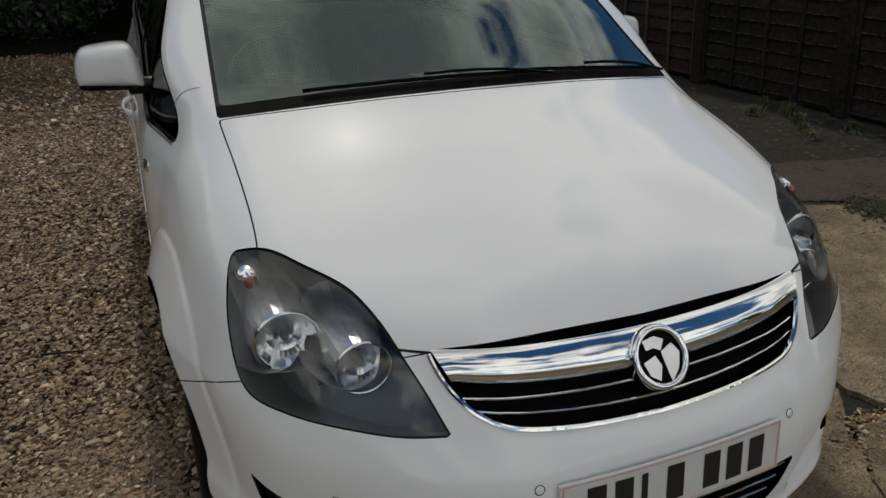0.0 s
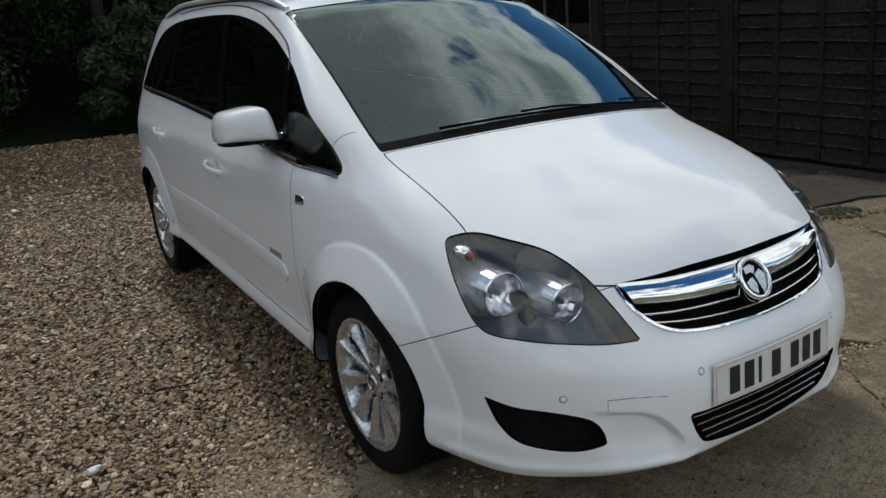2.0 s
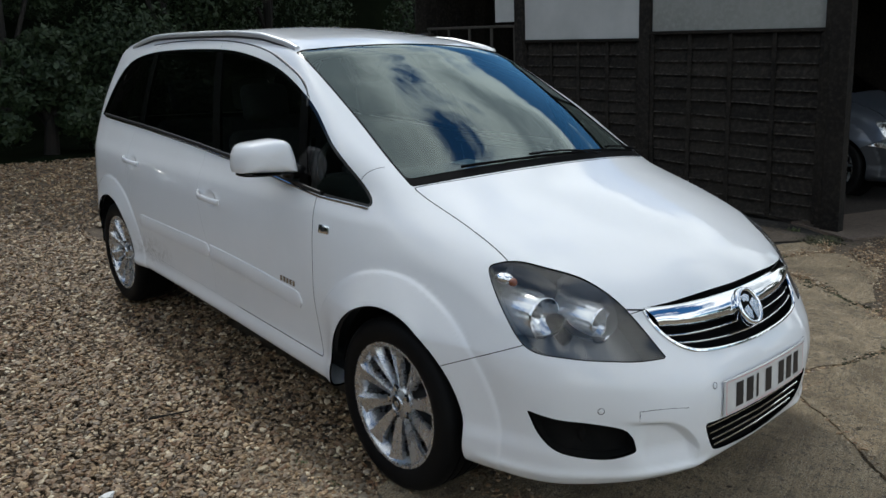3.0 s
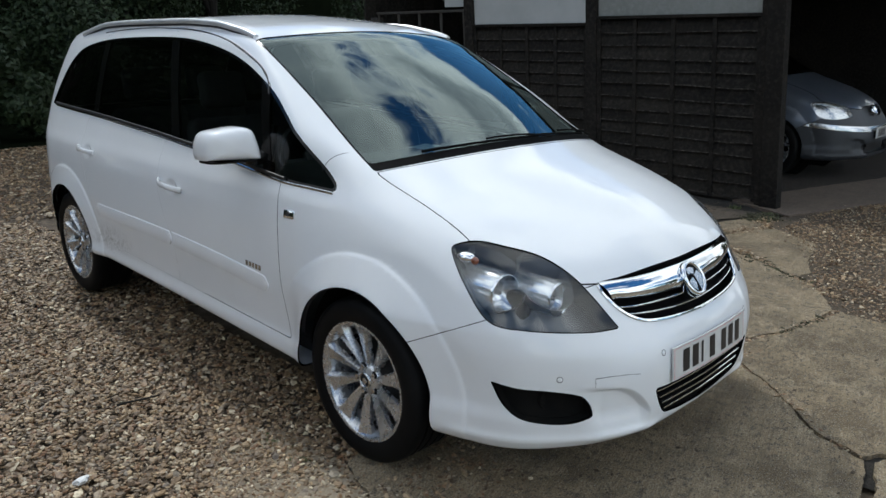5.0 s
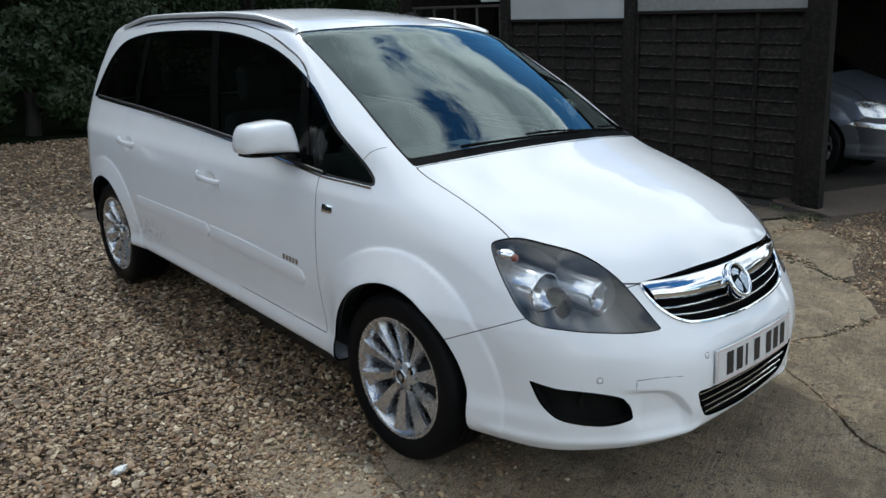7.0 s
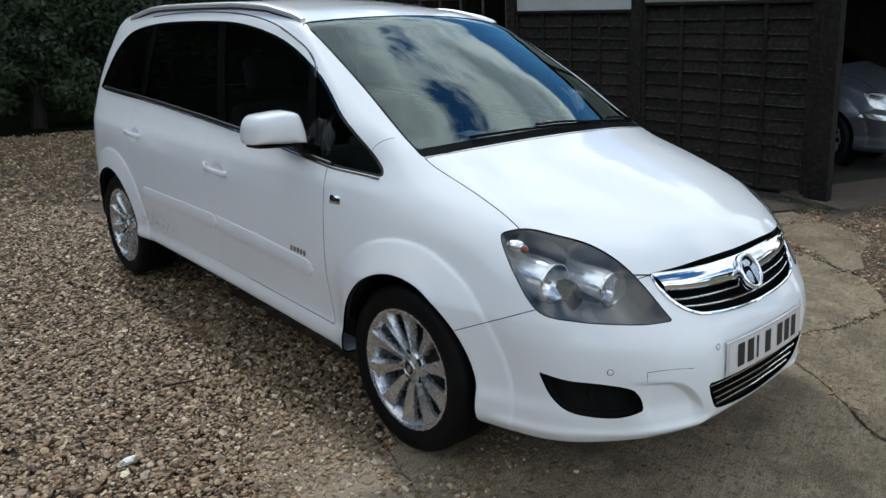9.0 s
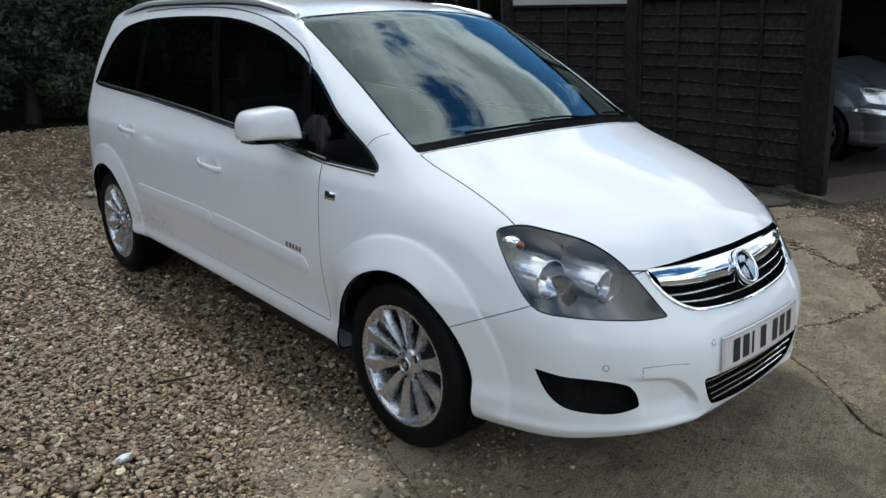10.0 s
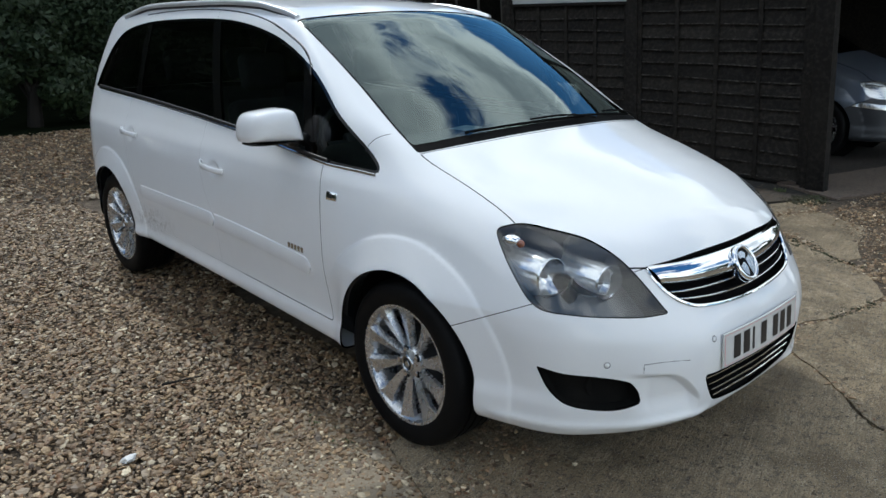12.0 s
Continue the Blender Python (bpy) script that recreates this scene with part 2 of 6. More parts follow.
def box(bm, lo, hi, bevel=0.0, m=None, segments=2):
    c = [(l + h) / 2 for l, h in zip(lo, hi)]
    mat = Matrix.Translation(c) @ Matrix.Diagonal((*[h - l for l, h in zip(lo, hi)], 1))
    r = bmesh.ops.create_cube(bm, size=1, matrix=(m @ mat) if m else mat)
    if bevel:
        es = list({e for v in r["verts"] for e in v.link_edges})
        bmesh.ops.bevel(bm, geom=es, offset=bevel, segments=segments, affect="EDGES", profile=0.5)
    return bm


def rod(bm, a, b, r0, r1=None, sides=10):
    a, b = Vector(a), Vector(b)
    r1 = r0 if r1 is None else r1
    q = (b - a).to_track_quat("Z", "Y").to_matrix().to_4x4()
    bmesh.ops.create_cone(bm, cap_ends=True, segments=sides, radius1=r0, radius2=r1, depth=(b - a).length, matrix=Matrix.Translation((a + b) / 2) @ q)
    return bm


def lathe(profile, sides=48, axis="x"):
    """A turned form: profile of (radius, along) pairs."""
    n = len(profile)
    verts, faces = [], []
    for i in range(sides):
        c, s = math.cos(2 * math.pi * i / sides), math.sin(2 * math.pi * i / sides)
        verts += [(w, r * c, r * s) if axis == "x" else (r * c, r * s, w) for r, w in profile]
    for i in range(sides):
        j = (i + 1) % sides
        faces += [(i * n + k, j * n + k, j * n + k + 1, i * n + k + 1) for k in range(n - 1)]
    return verts, faces


def sweep(path, section, closed=False, up=(0, 0, 1)):
    """A section of (side, up) pairs carried along a path."""
    path = [Vector(p) for p in path]
    n, k = len(path), len(section)
    verts, faces = [], []
    for i, p in enumerate(path):
        t = (path[min(i + 1, n - 1)] - path[max(i - 1, 0)]).normalized()
        s = t.cross(Vector(up)).normalized()
        u = s.cross(t)
        verts += [p + s * a + u * b for a, b in section]
    for i in range(n - 1):
        faces += [(i * k + j, i * k + (j + 1) % k, (i + 1) * k + (j + 1) % k, (i + 1) * k + j) for j in range(k)]
    faces += [tuple(range(k))[::-1], tuple(range((n - 1) * k, n * k))]
    return verts, faces


# ---------------------------------------------------------------- the car's form
def curve(*pts):
    """A smooth monotone curve through (t, value) pairs, flat-ended beyond them by its end slope."""
    t = np.array([p[0] for p in pts], float)
    v = np.array([p[1] for p in pts], float)
    d = np.diff(v) / np.diff(t)
    m = np.concatenate([[d[0]], np.where(d[1:] * d[:-1] > 0, 2 * d[1:] * d[:-1] / np.where(np.abs(d[1:] + d[:-1]) < 1e-9, 1, d[1:] + d[:-1]), 0), [d[-1]]])

    def f(q):
        q = np.asarray(q, float)
        i = np.clip(np.searchsorted(t, q) - 1, 0, len(t) - 2)
        h = t[i + 1] - t[i]
        s = np.clip((q - t[i]) / h, 0, 1)
        r = (2 * s**3 - 3 * s**2 + 1) * v[i] + (s**3 - 2 * s**2 + s) * h * m[i] + (3 * s**2 - 2 * s**3) * v[i + 1] + (s**3 - s**2) * h * m[i + 1]
        return r + np.minimum(q - t[0], 0) * m[0] + np.maximum(q - t[-1], 0) * m[-1]
    return f


def step(a, b, q):
    s = np.clip((q - a) / (b - a), 0, 1)
    return s * s * (3 - 2 * s)


def smax(a, b, k):
    h = np.maximum(k - np.abs(a - b), 0)
    return np.maximum(a, b) + h * h / (4 * k)


TOP = curve((-0.80, 0.70), (-0.74, 0.775), (-0.52, 0.905), (-0.30, 0.985), (-0.03, 1.075), (0.40, 1.305), (0.70, 1.455), (0.86, 1.525), (1.10, 1.575), (1.6, 1.615), (2.2, 1.615), (2.8, 1.590), (3.2, 1.545), (3.45, 1.50))
SIDE = curve((0.14, 0.80), (0.20, 0.848), (0.27, 0.870), (0.33, 0.872), (0.385, 0.864), (0.43, 0.866), (0.60, 0.876), (0.80, 0.868), (0.90, 0.855), (0.98, 0.825), (1.2, 0.745), (1.4, 0.66), (1.5, 0.61), (1.62, 0.53))
PLAN = curve((-0.95, -0.45), (-0.75, -0.28), (-0.60, -0.135), (-0.50, -0.093), (-0.36, -0.058), (-0.15, -0.015), (0.10, 0), (2.5, 0), (2.9, -0.012), (3.2, -0.04), (3.45, -0.11), (3.6, -0.25))
COWL = curve((-0.8, 0.36), (-0.35, 0.30), (0.2, 0.17), (0.5, 0.0), (0.8, 0))
NOSE = curve((0.14, -0.80), (0.25, -0.865), (0.35, -0.885), (0.45, -0.888), (0.54, -0.875), (0.60, -0.845), (0.68, -0.795), (0.76, -0.75), (0.9, -0.65))
BROW = curve((0, 0), (0.26, 0.008), (0.335, 0.016), (0.36, 0.023), (0.44, 0.050), (0.60, 0.133), (0.70, 0.216), (0.80, 0.37), (0.88, 0.60))
TAIL = curve((0.2, 3.44), (0.4, 3.525), (0.6, 3.54), (0.9, 3.52), (1.1, 3.47), (1.4, 3.33), (1.55, 3.25))
STERN = curve((0, 0), (0.4, -0.04), (0.65, -0.13), (0.78, -0.27), (0.88, -0.5))
UNDER_Z = curve((-0.9, 0.235), (-0.4, 0.222), (0.3, 0.262), (2.4, 0.305), (3.2, 0.29), (3.6, 0.30))
AXLES = ((0.0, 0.312), (2.703, 0.312))


def scoop_top(a, z):
    """The height over the scoop's upper edge, which bends down towards the lower grille."""
    return z - 0.10 * (a - 0.45) + 0.085 * np.clip((0.475 - a) / 0.13, 0, 1.2)**2


def form(p):
    """Less than nought inside the car's outer skin, in metres; p: an array of places."""
    a, y, z = np.abs(p[..., 0]), p[..., 1], p[..., 2]
    yy = y - 0.27 * a * a
    slope = (TOP(yy + 0.01) - TOP(yy - 0.01)) / 0.02
    crest = 0.010 * np.exp(-((a - 0.77) / 0.08)**2) * step(-0.50, -0.28, y) * step(0.35, 0.05, y)
    top = (z - TOP(yy) + 0.10 * a * a - crest) / np.sqrt(1 + slope**2)
    flare = 0.0
    for wy, wz in AXLES:
        r = np.hypot(y - wy, z - wz)
        flare = flare + (0.018 * np.clip((0.468 - r) / 0.11, 0, 1) + 0.0045 * (1 - step(0.455, 0.472, r))) * step(0.18, 0.30, z) * (1 - step(0.28, 0.42, y - wy) * step(0.70, 0.50, z))
    half = SIDE(z) + PLAN(y) * (1 + 0.0 * z) - COWL(y) * np.maximum(z - 0.62, 0) * step(1.3, 1.0, z) + flare + 0.006 * np.exp(-((z - 0.272) / 0.016)**2) * step(-0.36, -0.45, y)
    for hy, hz in ((1.340, 0.836), (2.350, 0.894)):
        half = half - 0.012 * np.exp(-(((y - hy) / 0.050)**2 + ((z - hz) / 0.030)**2)**2)
    side = (a - half - 0.012 * step(0.85, 1.22, z) * step(1.6, 1.25, z) * step(0.0, 0.35, y) * step(1.7, 0.8, y)) * 0.97
    scoop = step(0.60, 0.50, a) * step(0.33, 0.37, a) * step(0.442, 0.420, scoop_top(a, z)) * step(0.275, 0.36, z)
    lip = 0.010 * np.exp(-((z - 0.272) / 0.016)**2) * step(0.24, 0.34, a) * step(-0.30, -0.45, y)
    front = (NOSE(z) + BROW(a) + 0.028 * scoop - lip - y) * 0.85
    rear = y - TAIL(z) - STERN(a)
    floor = UNDER_Z(y) - z
    f = smax(top, side, 0.10 - 0.05 * step(0.0, 0.2, y) * step(1.2, 0.8, y) - 0.02 * step(0.6, 1.1, y))
    f = smax(f, front, 0.05)
    f = smax(f, rear, 0.12)
    return smax(f, floor, 0.04)


# ---------------------------------------------------------------- the car's skin, cut into its panels
shape = [form]        # the form that panels are being taken from


def normal_of(p):
    h = 0.002
    g = np.stack([shape[-1](p + d) - shape[-1](p - d) for d in np.eye(3) * h], -1)
    return g / np.maximum(np.linalg.norm(g, axis=-1, keepdims=True), 1e-9)


def closed_curve(points, steps=10, corners=()):
    """A closed smooth outline through the points; it keeps a sharp corner at those named."""
    pts = [np.array(p, float) for p in points]
    n, out = len(pts), []
    for i in range(n):
        p0, p1, p2, p3 = pts[i - 1], pts[i], pts[(i + 1) % n], pts[(i + 2) % n]
        m1 = (p2 - p1) if i in corners else (p2 - p0) / 2
        m2 = (p2 - p1) if (i + 1) % n in corners else (p3 - p1) / 2
        lim = np.linalg.norm(p2 - p1)
        m1 = m1 * min(1, lim / max(np.linalg.norm(m1), 1e-9))
        m2 = m2 * min(1, lim / max(np.linalg.norm(m2), 1e-9))
        for s in np.arange(steps) / steps:
            out.append((2 * s**3 - 3 * s**2 + 1) * p1 + (s**3 - 2 * s**2 + s) * m1 + (3 * s**2 - 2 * s**3) * p2 + (s**3 - s**2) * m2)
    return np.array(out)


def outline_distance(poly, q):
    """The signed distance of places q (n, 2) to a closed outline: less than nought inside."""
    far = np.full(len(q), 1.0)
    lo, hi = poly.min(0) - 0.05, poly.max(0) + 0.05
    near = np.all((q > lo) & (q < hi), axis=1)
    p = q[near]
    best, inside = np.full(len(p), 9.0), np.zeros(len(p), bool)
    for a, b in zip(poly, np.roll(poly, -1, 0)):
        ab, ap = b - a, p - a
        s = np.clip((ap @ ab) / max(ab @ ab, 1e-12), 0, 1)
        best = np.minimum(best, np.hypot(ap[:, 0] - s * ab[0], ap[:, 1] - s * ab[1]))
        inside ^= ((a[1] > p[:, 1]) != (b[1] > p[:, 1])) & (p[:, 0] < (b[0] - a[0]) * (p[:, 1] - a[1]) / (b[1] - a[1] + 1e-15) + a[0])
    far[near] = np.where(inside, -best, best)
    return far


class Skin:
    """Half of the car's skin (its right side, x < 0) as polygons that can be cut along lines."""

    def __init__(self, nx=70, ny=400, nz=148):
        lo, hi = np.array((0.0, -0.95, -0.10)), np.array((0.92, 3.62, 1.68))
        index, cells, faces = {}, [], []

        def at(i, j, k):
            if (i, j, k) not in index:
                index[i, j, k] = len(cells)
                cells.append((i, j, k))
            return index[i, j, k]
        for j in range(ny):
            for k in range(nz):
                faces.append((at(nx, j, k), at(nx, j, k + 1), at(nx, j + 1, k + 1), at(nx, j + 1, k)))
            for i in range(nx):
                faces.append((at(i, j, nz), at(i, j + 1, nz), at(i + 1, j + 1, nz), at(i + 1, j, nz)))
        for i in range(nx):
            for k in range(nz):
                faces.append((at(i, 0, k), at(i, 0, k + 1), at(i + 1, 0, k + 1), at(i + 1, 0, k)))
                faces.append((at(i, ny, k), at(i + 1, ny, k), at(i + 1, ny, k + 1), at(i, ny, k + 1)))
        p = lo + np.array(cells, float) / (nx, ny, nz) * (hi - lo)
        c = np.stack([np.zeros(len(p)), np.clip(p[:, 1], -0.30, 2.9), np.full(len(p), 0.62)], 1)
        d = p - c
        a, b = np.zeros(len(p)), np.full(len(p), 1.6)
        for _ in range(24):
            m = (a + b) / 2
            inside = shape[-1](c + m[:, None] * d) < 0
            a, b = np.where(inside, m, a), np.where(inside, b, m)
        self.v = list(c + ((a + b) / 2)[:, None] * d)
        self.f, self.tag = faces, ["body"] * len(faces)

    def cut(self, distance, among, tag, inside=True):
        """Cut the faces tagged as one of `among` along distance = 0 and tag those inside."""
        v = np.array(self.v)
        d = distance(v) * (1 if inside else -1)
        d = list(np.where(np.abs(d) < 2e-5, -2e-5, d))
        faces, tags, split = [], [], {}
        for f, t in zip(self.f, self.tag):
            if t not in among:
                faces.append(f), tags.append(t)
                continue
            n_in = sum(d[i] < 0 for i in f)
            if n_in in (0, len(f)):
                faces.append(f), tags.append(tag if n_in else t)
                continue
            ins, outs = [], []
            for i, j in zip(f, f[1:] + f[:1]):
                (ins if d[i] < 0 else outs).append(i)
                if (d[i] < 0) != (d[j] < 0):
                    key = (min(i, j), max(i, j))
                    if key not in split:
                        s = d[i] / (d[i] - d[j])
                        split[key] = len(self.v)
                        self.v.append(self.v[i] + s * (self.v[j] - self.v[i]))
                        d.append(0.0)
                    ins.append(split[key]), outs.append(split[key])
            for poly, tg in ((ins, tag), (outs, t)):
                if len(poly) > 2:
                    faces.append(tuple(poly)), tags.append(tg)
        self.f, self.tag = faces, tags

    def gap(self, distance, among, tag, width=0.0045):
        """As cut(), with a narrow shut line left dark round it."""
        wide = width if callable(width) else lambda p: width
        self.cut(lambda p: distance(p) - wide(p) / 2, among, "gap_")
        self.cut(lambda p: distance(p) + wide(p) / 2, ("gap_",), tag)
        self.tag = ["gap" if t == "gap_" else t for t in self.tag]

    def take(self, tags, keep=None):
        v = np.array(self.v)
        idx = [f for f, t in zip(self.f, self.tag) if t in tags]
        if keep is not None:
            mid = np.array([v[list(f)].mean(0) for f in idx])
            idx = [f for f, k in zip(idx, keep(mid)) if k]
        used = sorted({i for f in idx for i in f})
        where = {o: n for n, o in enumerate(used)}
        return v[used], [tuple(where[i] for i in f) for f in idx]


def panel(name, v, faces, mat, parent, label="", inset=0.0, flange=0.014, sides=(-1, 1), flat=False):
    """A panel of the skin, moved inwards by inset, with its edge turned in by flange; on the right (-1), the left (1) or both."""
    if not faces:
        return None
    n = normal_of(v)
    n[np.abs(v[:, 0]) < 1e-4, 0] = 0
    v = v - n * inset
    if flat:
        n = np.repeat(np.median(n, axis=0)[None] * (1.0, 1.0, 0.75), len(n), 0)
        n /= np.linalg.norm(n, axis=1, keepdims=True)
    count, nv, nn, nf = {}, [v], [n], list(faces)
    for f in faces:
        for i, j in zip(f, f[1:] + f[:1]):
            count[(min(i, j), max(i, j))] = count.get((min(i, j), max(i, j)), 0) + 1
    rim = [(i, j) for f in faces for i, j in zip(f, f[1:] + f[:1]) if count[(min(i, j), max(i, j))] == 1 and (abs(v[i, 0]) > 1e-4 or abs(v[j, 0]) > 1e-4)]
    if flange:
        base = len(v)
        extra_v, extra_n = [], []
        for i, j in rim:
            k = base + len(extra_v)
            across = np.cross(v[j] - v[i], n[i])
            across /= max(np.linalg.norm(across), 1e-9)
            extra_v += [v[i], v[j], v[j] - n[j] * flange, v[i] - n[i] * flange]
            extra_n += [across] * 4
            nf.append((k + 1, k, k + 3, k + 2))
        if extra_v:
            nv.append(np.array(extra_v)), nn.append(np.array(extra_n))
    v, n = np.concatenate(nv), np.concatenate(nn)
    flip = np.array((-1.0, 1.0, 1.0))
    made_v, made_n, made_f = [], [], []
    for s in sides:
        off = sum(len(q) for q in made_v)
        made_v.append(v * flip if s < 0 else v)
        made_n.append(n * flip if s < 0 else n)
        made_f += [tuple(off + i for i in (f if s < 0 else f[::-1])) for f in nf]
    return mesh_object(name, np.concatenate(made_v), made_f, mat, parent, label, True, np.concatenate(made_n))


def on_skin(a, y, z, along, out=0.0):
    """The place on the right-hand skin reached from (a, y, z) along a direction, and its normal; a counts from the middle."""
    p, d = np.array((a, y, z), float), np.array(along, float)
    d /= np.linalg.norm(d)
    s = np.linspace(0, 1.2, 1200)
    f = shape[-1](p + s[:, None] * d)
    i = int(np.argmax(f < 0)) if (f < 0).any() else int(np.argmin(f))
    q = p + s[i] * d
    n = normal_of(q[None])[0]
    return Vector(q + n * out), Vector(n)


def from_side(y, z, out=0.0):
    """A place on the right side (x < 0) of the skin seen square from the side."""
    p, n = on_skin(1.2, y, z, (-1, 0, 0), out)
    return Vector((-p.x, p.y, p.z)), Vector((-n.x, n.y, n.z))


def from_front(x, z, out=0.0):
    p, n = on_skin(abs(x), -1.3, z, (0, 1, 0), out)
    s = -1 if x < 0 else 1
    return Vector((s * p.x, p.y, p.z)), Vector((s * n.x, n.y, n.z))


def from_top(x, y, out=0.0):
    p, n = on_skin(abs(x), y, 1.9, (0, 0, -1), out)
    s = -1 if x < 0 else 1
    return Vector((s * p.x, p.y, p.z)), Vector((s * n.x, n.y, n.z))


def bowed(p):
    return p[:, 1] - 0.27 * p[:, 0]**2


# outlines: (y, z) from the side, (a, z) from the front, (a, y) from above, (a + y, z) round the front corner
GLASS_SIDE = closed_curve([(0.232, 0.957), (0.204, 0.964), (0.214, 0.990), (0.405, 1.127), (0.690, 1.303), (1.065, 1.427), (1.58, 1.494), (2.38, 1.490), (2.80, 1.437), (2.97, 1.33), (3.10, 1.105), (2.4, 1.087), (1.88, 1.064), (1.2, 1.028), (0.84, 1.005), (0.45, 0.972)], 10, (10,))
BONNET = closed_curve([(-0.2, -0.766), (0.0, -0.764), (0.2, -0.752), (0.36, -0.722), (0.432, -0.692), (0.470, -0.674), (0.512, -0.650), (0.584, -0.579), (0.669, -0.482), (0.692, -0.418), (0.674, -0.36), (0.668, -0.25), (0.668, -0.05), (0.672, 0.094), (0.45, 0.025), (0.2, -0.019), (0.0, -0.03), (-0.2, -0.019)], 8, (0, 4, 13, 17))
HEADLAMP = closed_curve([(0.392, 0.842), (0.35, 0.861), (0.27, 0.867), (0.17, 0.856), (-0.02, 0.822), (-0.17, 0.757), (-0.352, 0.618), (-0.24, 0.617), (-0.127, 0.622), (0.07, 0.634), (0.23, 0.653), (0.33, 0.745)], 8, (6,))
GRILLE = closed_curve([(-0.2, 0.756), (0.0, 0.757), (0.2, 0.757), (0.434, 0.748), (0.41, 0.683), (0.375, 0.645), (0.32, 0.620), (0.15, 0.602), (0.0, 0.598), (-0.15, 0.602)], 8, (0, 3, 9))
LOWER_GRILLE = closed_curve([(-0.2, 0.405), (0.0, 0.405), (0.26, 0.405), (0.335, 0.410), (0.30, 0.34), (0.255, 0.297), (0.12, 0.276), (0.0, 0.272), (-0.12, 0.276)], 8, (0, 3, 8))
FOG = closed_curve([(0.222, 0.467), (0.10, 0.452), (-0.036, 0.443), (-0.175, 0.424), (-0.222, 0.39), (-0.242, 0.345), (-0.12, 0.328), (0.004, 0.334), (0.10, 0.352), (0.17, 0.395)], 8, (0, 5))
FRONT_DOOR = closed_curve([(0.40, 0.362), (0.44, 0.60), (0.462, 0.90), (0.47, 0.975), (0.56, 1.05), (0.70, 1.312), (0.84, 1.390), (1.16, 1.481), (1.42, 1.518), (1.69, 1.537), (1.60, 1.40), (1.475, 1.04), (1.47, 0.80), (1.345, 0.56), (1.33, 0.385)], 8, (0, 3, 4, 5, 9, 11, 14))
REAR_DOOR = closed_curve([(1.33, 0.385), (1.345, 0.56), (1.47, 0.80), (1.475, 1.04), (1.60, 1.40), (1.69, 1.537), (2.1, 1.543), (2.40, 1.533), (2.52, 1.47), (2.42, 1.09), (2.44, 0.90), (2.36, 0.72), (2.28, 0.53), (2.25, 0.410)], 8, (0, 3, 5, 7, 9, 13))


def side_view(poly, z0=-1.0):
    return lambda p: np.where(p[:, 0] > 0.35, outline_distance(poly, p[:, 1:3]), 1.0)


def corner_view(poly):
    return lambda p: np.where((p[:, 1] < -0.05) & (p[:, 0] > 0.3), outline_distance(poly, np.stack([p[:, 0] + p[:, 1], p[:, 2]], 1)), 1.0)


def front_view(poly):
    return lambda p: np.where(p[:, 1] < -0.5, outline_distance(poly, p[:, ::2]), 1.0)


def top_view(poly):
    return lambda p: np.where((p[:, 2] > 0.66) & (p[:, 1] < 0.3), outline_distance(poly, p[:, :2]), 1.0)


def arch(wy):
    def f(p):
        y, z = p[:, 1] - wy, p[:, 2] - 0.315
        y = np.where(y > 0, y * 0.350 / 0.332, y - 0.012 * step(0.05, -0.1, z))
        return np.where(z > 0, np.hypot(y, z), np.abs(y) - 0.10 * np.maximum(-z, 0) * (y < 0)) - 0.350
    return f


def screen_edge(p):
    y = bowed(p)
    edge = p[:, 0] - (0.675 - 0.080 * (p[:, 1] - 0.1))
    low, high = -0.022 - y, y - 0.868
    return np.where(p[:, 2] > 0.98, smax(smax(low, high, 0.02), edge, 0.014), 1.0)


def back_screen(p):
    return np.where((p[:, 1] > 3.0) & (p[:, 2] > 0.9), smax(smax(p[:, 2] - 1.45, 1.06 - p[:, 2], 0.05), p[:, 0] - 0.56, 0.08), 1.0)


def bumper_line(p):
    seam = p[:, 2] - (0.549 + (-0.278 - p[:, 1]) * 0.47)
    return np.where(p[:, 1] < 0.05, np.maximum(seam, p[:, 1] + 0.2), 1.0)


def slanted(y0, z0, y1, z1, half):
    """A strip about the line from (y0, z0) to (y1, z1), seen from the side."""
    return lambda p: np.abs(p[:, 1] - (y0 + (p[:, 2] - z0) * (y1 - y0) / (z1 - z0))) - half


skin = Skin()
# a row of edges along each crease round the wheel arches, the lip and the scoop
for wy, wz in AXLES:
    for r in (0.40, 0.459, 0.464, 0.470):
        skin.cut(lambda p: np.where(p[:, 0] > 0.5, np.hypot(p[:, 1] - wy, p[:, 2] - wz) - r, 1.0), ("body",), "body")
for z in (0.250, 0.262, 0.272, 0.282, 0.294):
    skin.cut(lambda p: np.where(p[:, 1] < -0.2, p[:, 2] - z, 1.0), ("body",), "body")
for z in (0.417, 0.421, 0.426, 0.431, 0.436, 0.440, 0.444):
    skin.cut(lambda p: np.where((p[:, 1] < -0.5) & (p[:, 0] > 0.3), scoop_top(p[:, 0], p[:, 2]) - z, 1.0), ("body",), "body")
for wy, _ in AXLES:
    skin.cut(arch(wy), ("body",), "hole")
skin.cut(screen_edge, ("body",), "frit")
skin.cut(lambda p: smax(screen_edge(p) + 0.010, -(bowed(p) - 0.026), 0.02), ("frit",), "screen")
skin.cut(lambda p: bowed(p) - 0.026, ("frit",), "cowl")
skin.cut(back_screen, ("body",), "back_glass")
skin.cut(side_view(GLASS_SIDE), ("body",), "trim")
skin.cut(lambda p: side_view(GLASS_SIDE)(p) + 0.012, ("trim",), "pane")
skin.cut(slanted(0.575, 0.985, 0.715, 1.28, 0.030), ("pane",), "trim")
skin.cut(slanted(1.37, 1.04, 1.66, 1.48, 0.040), ("pane",), "trim")
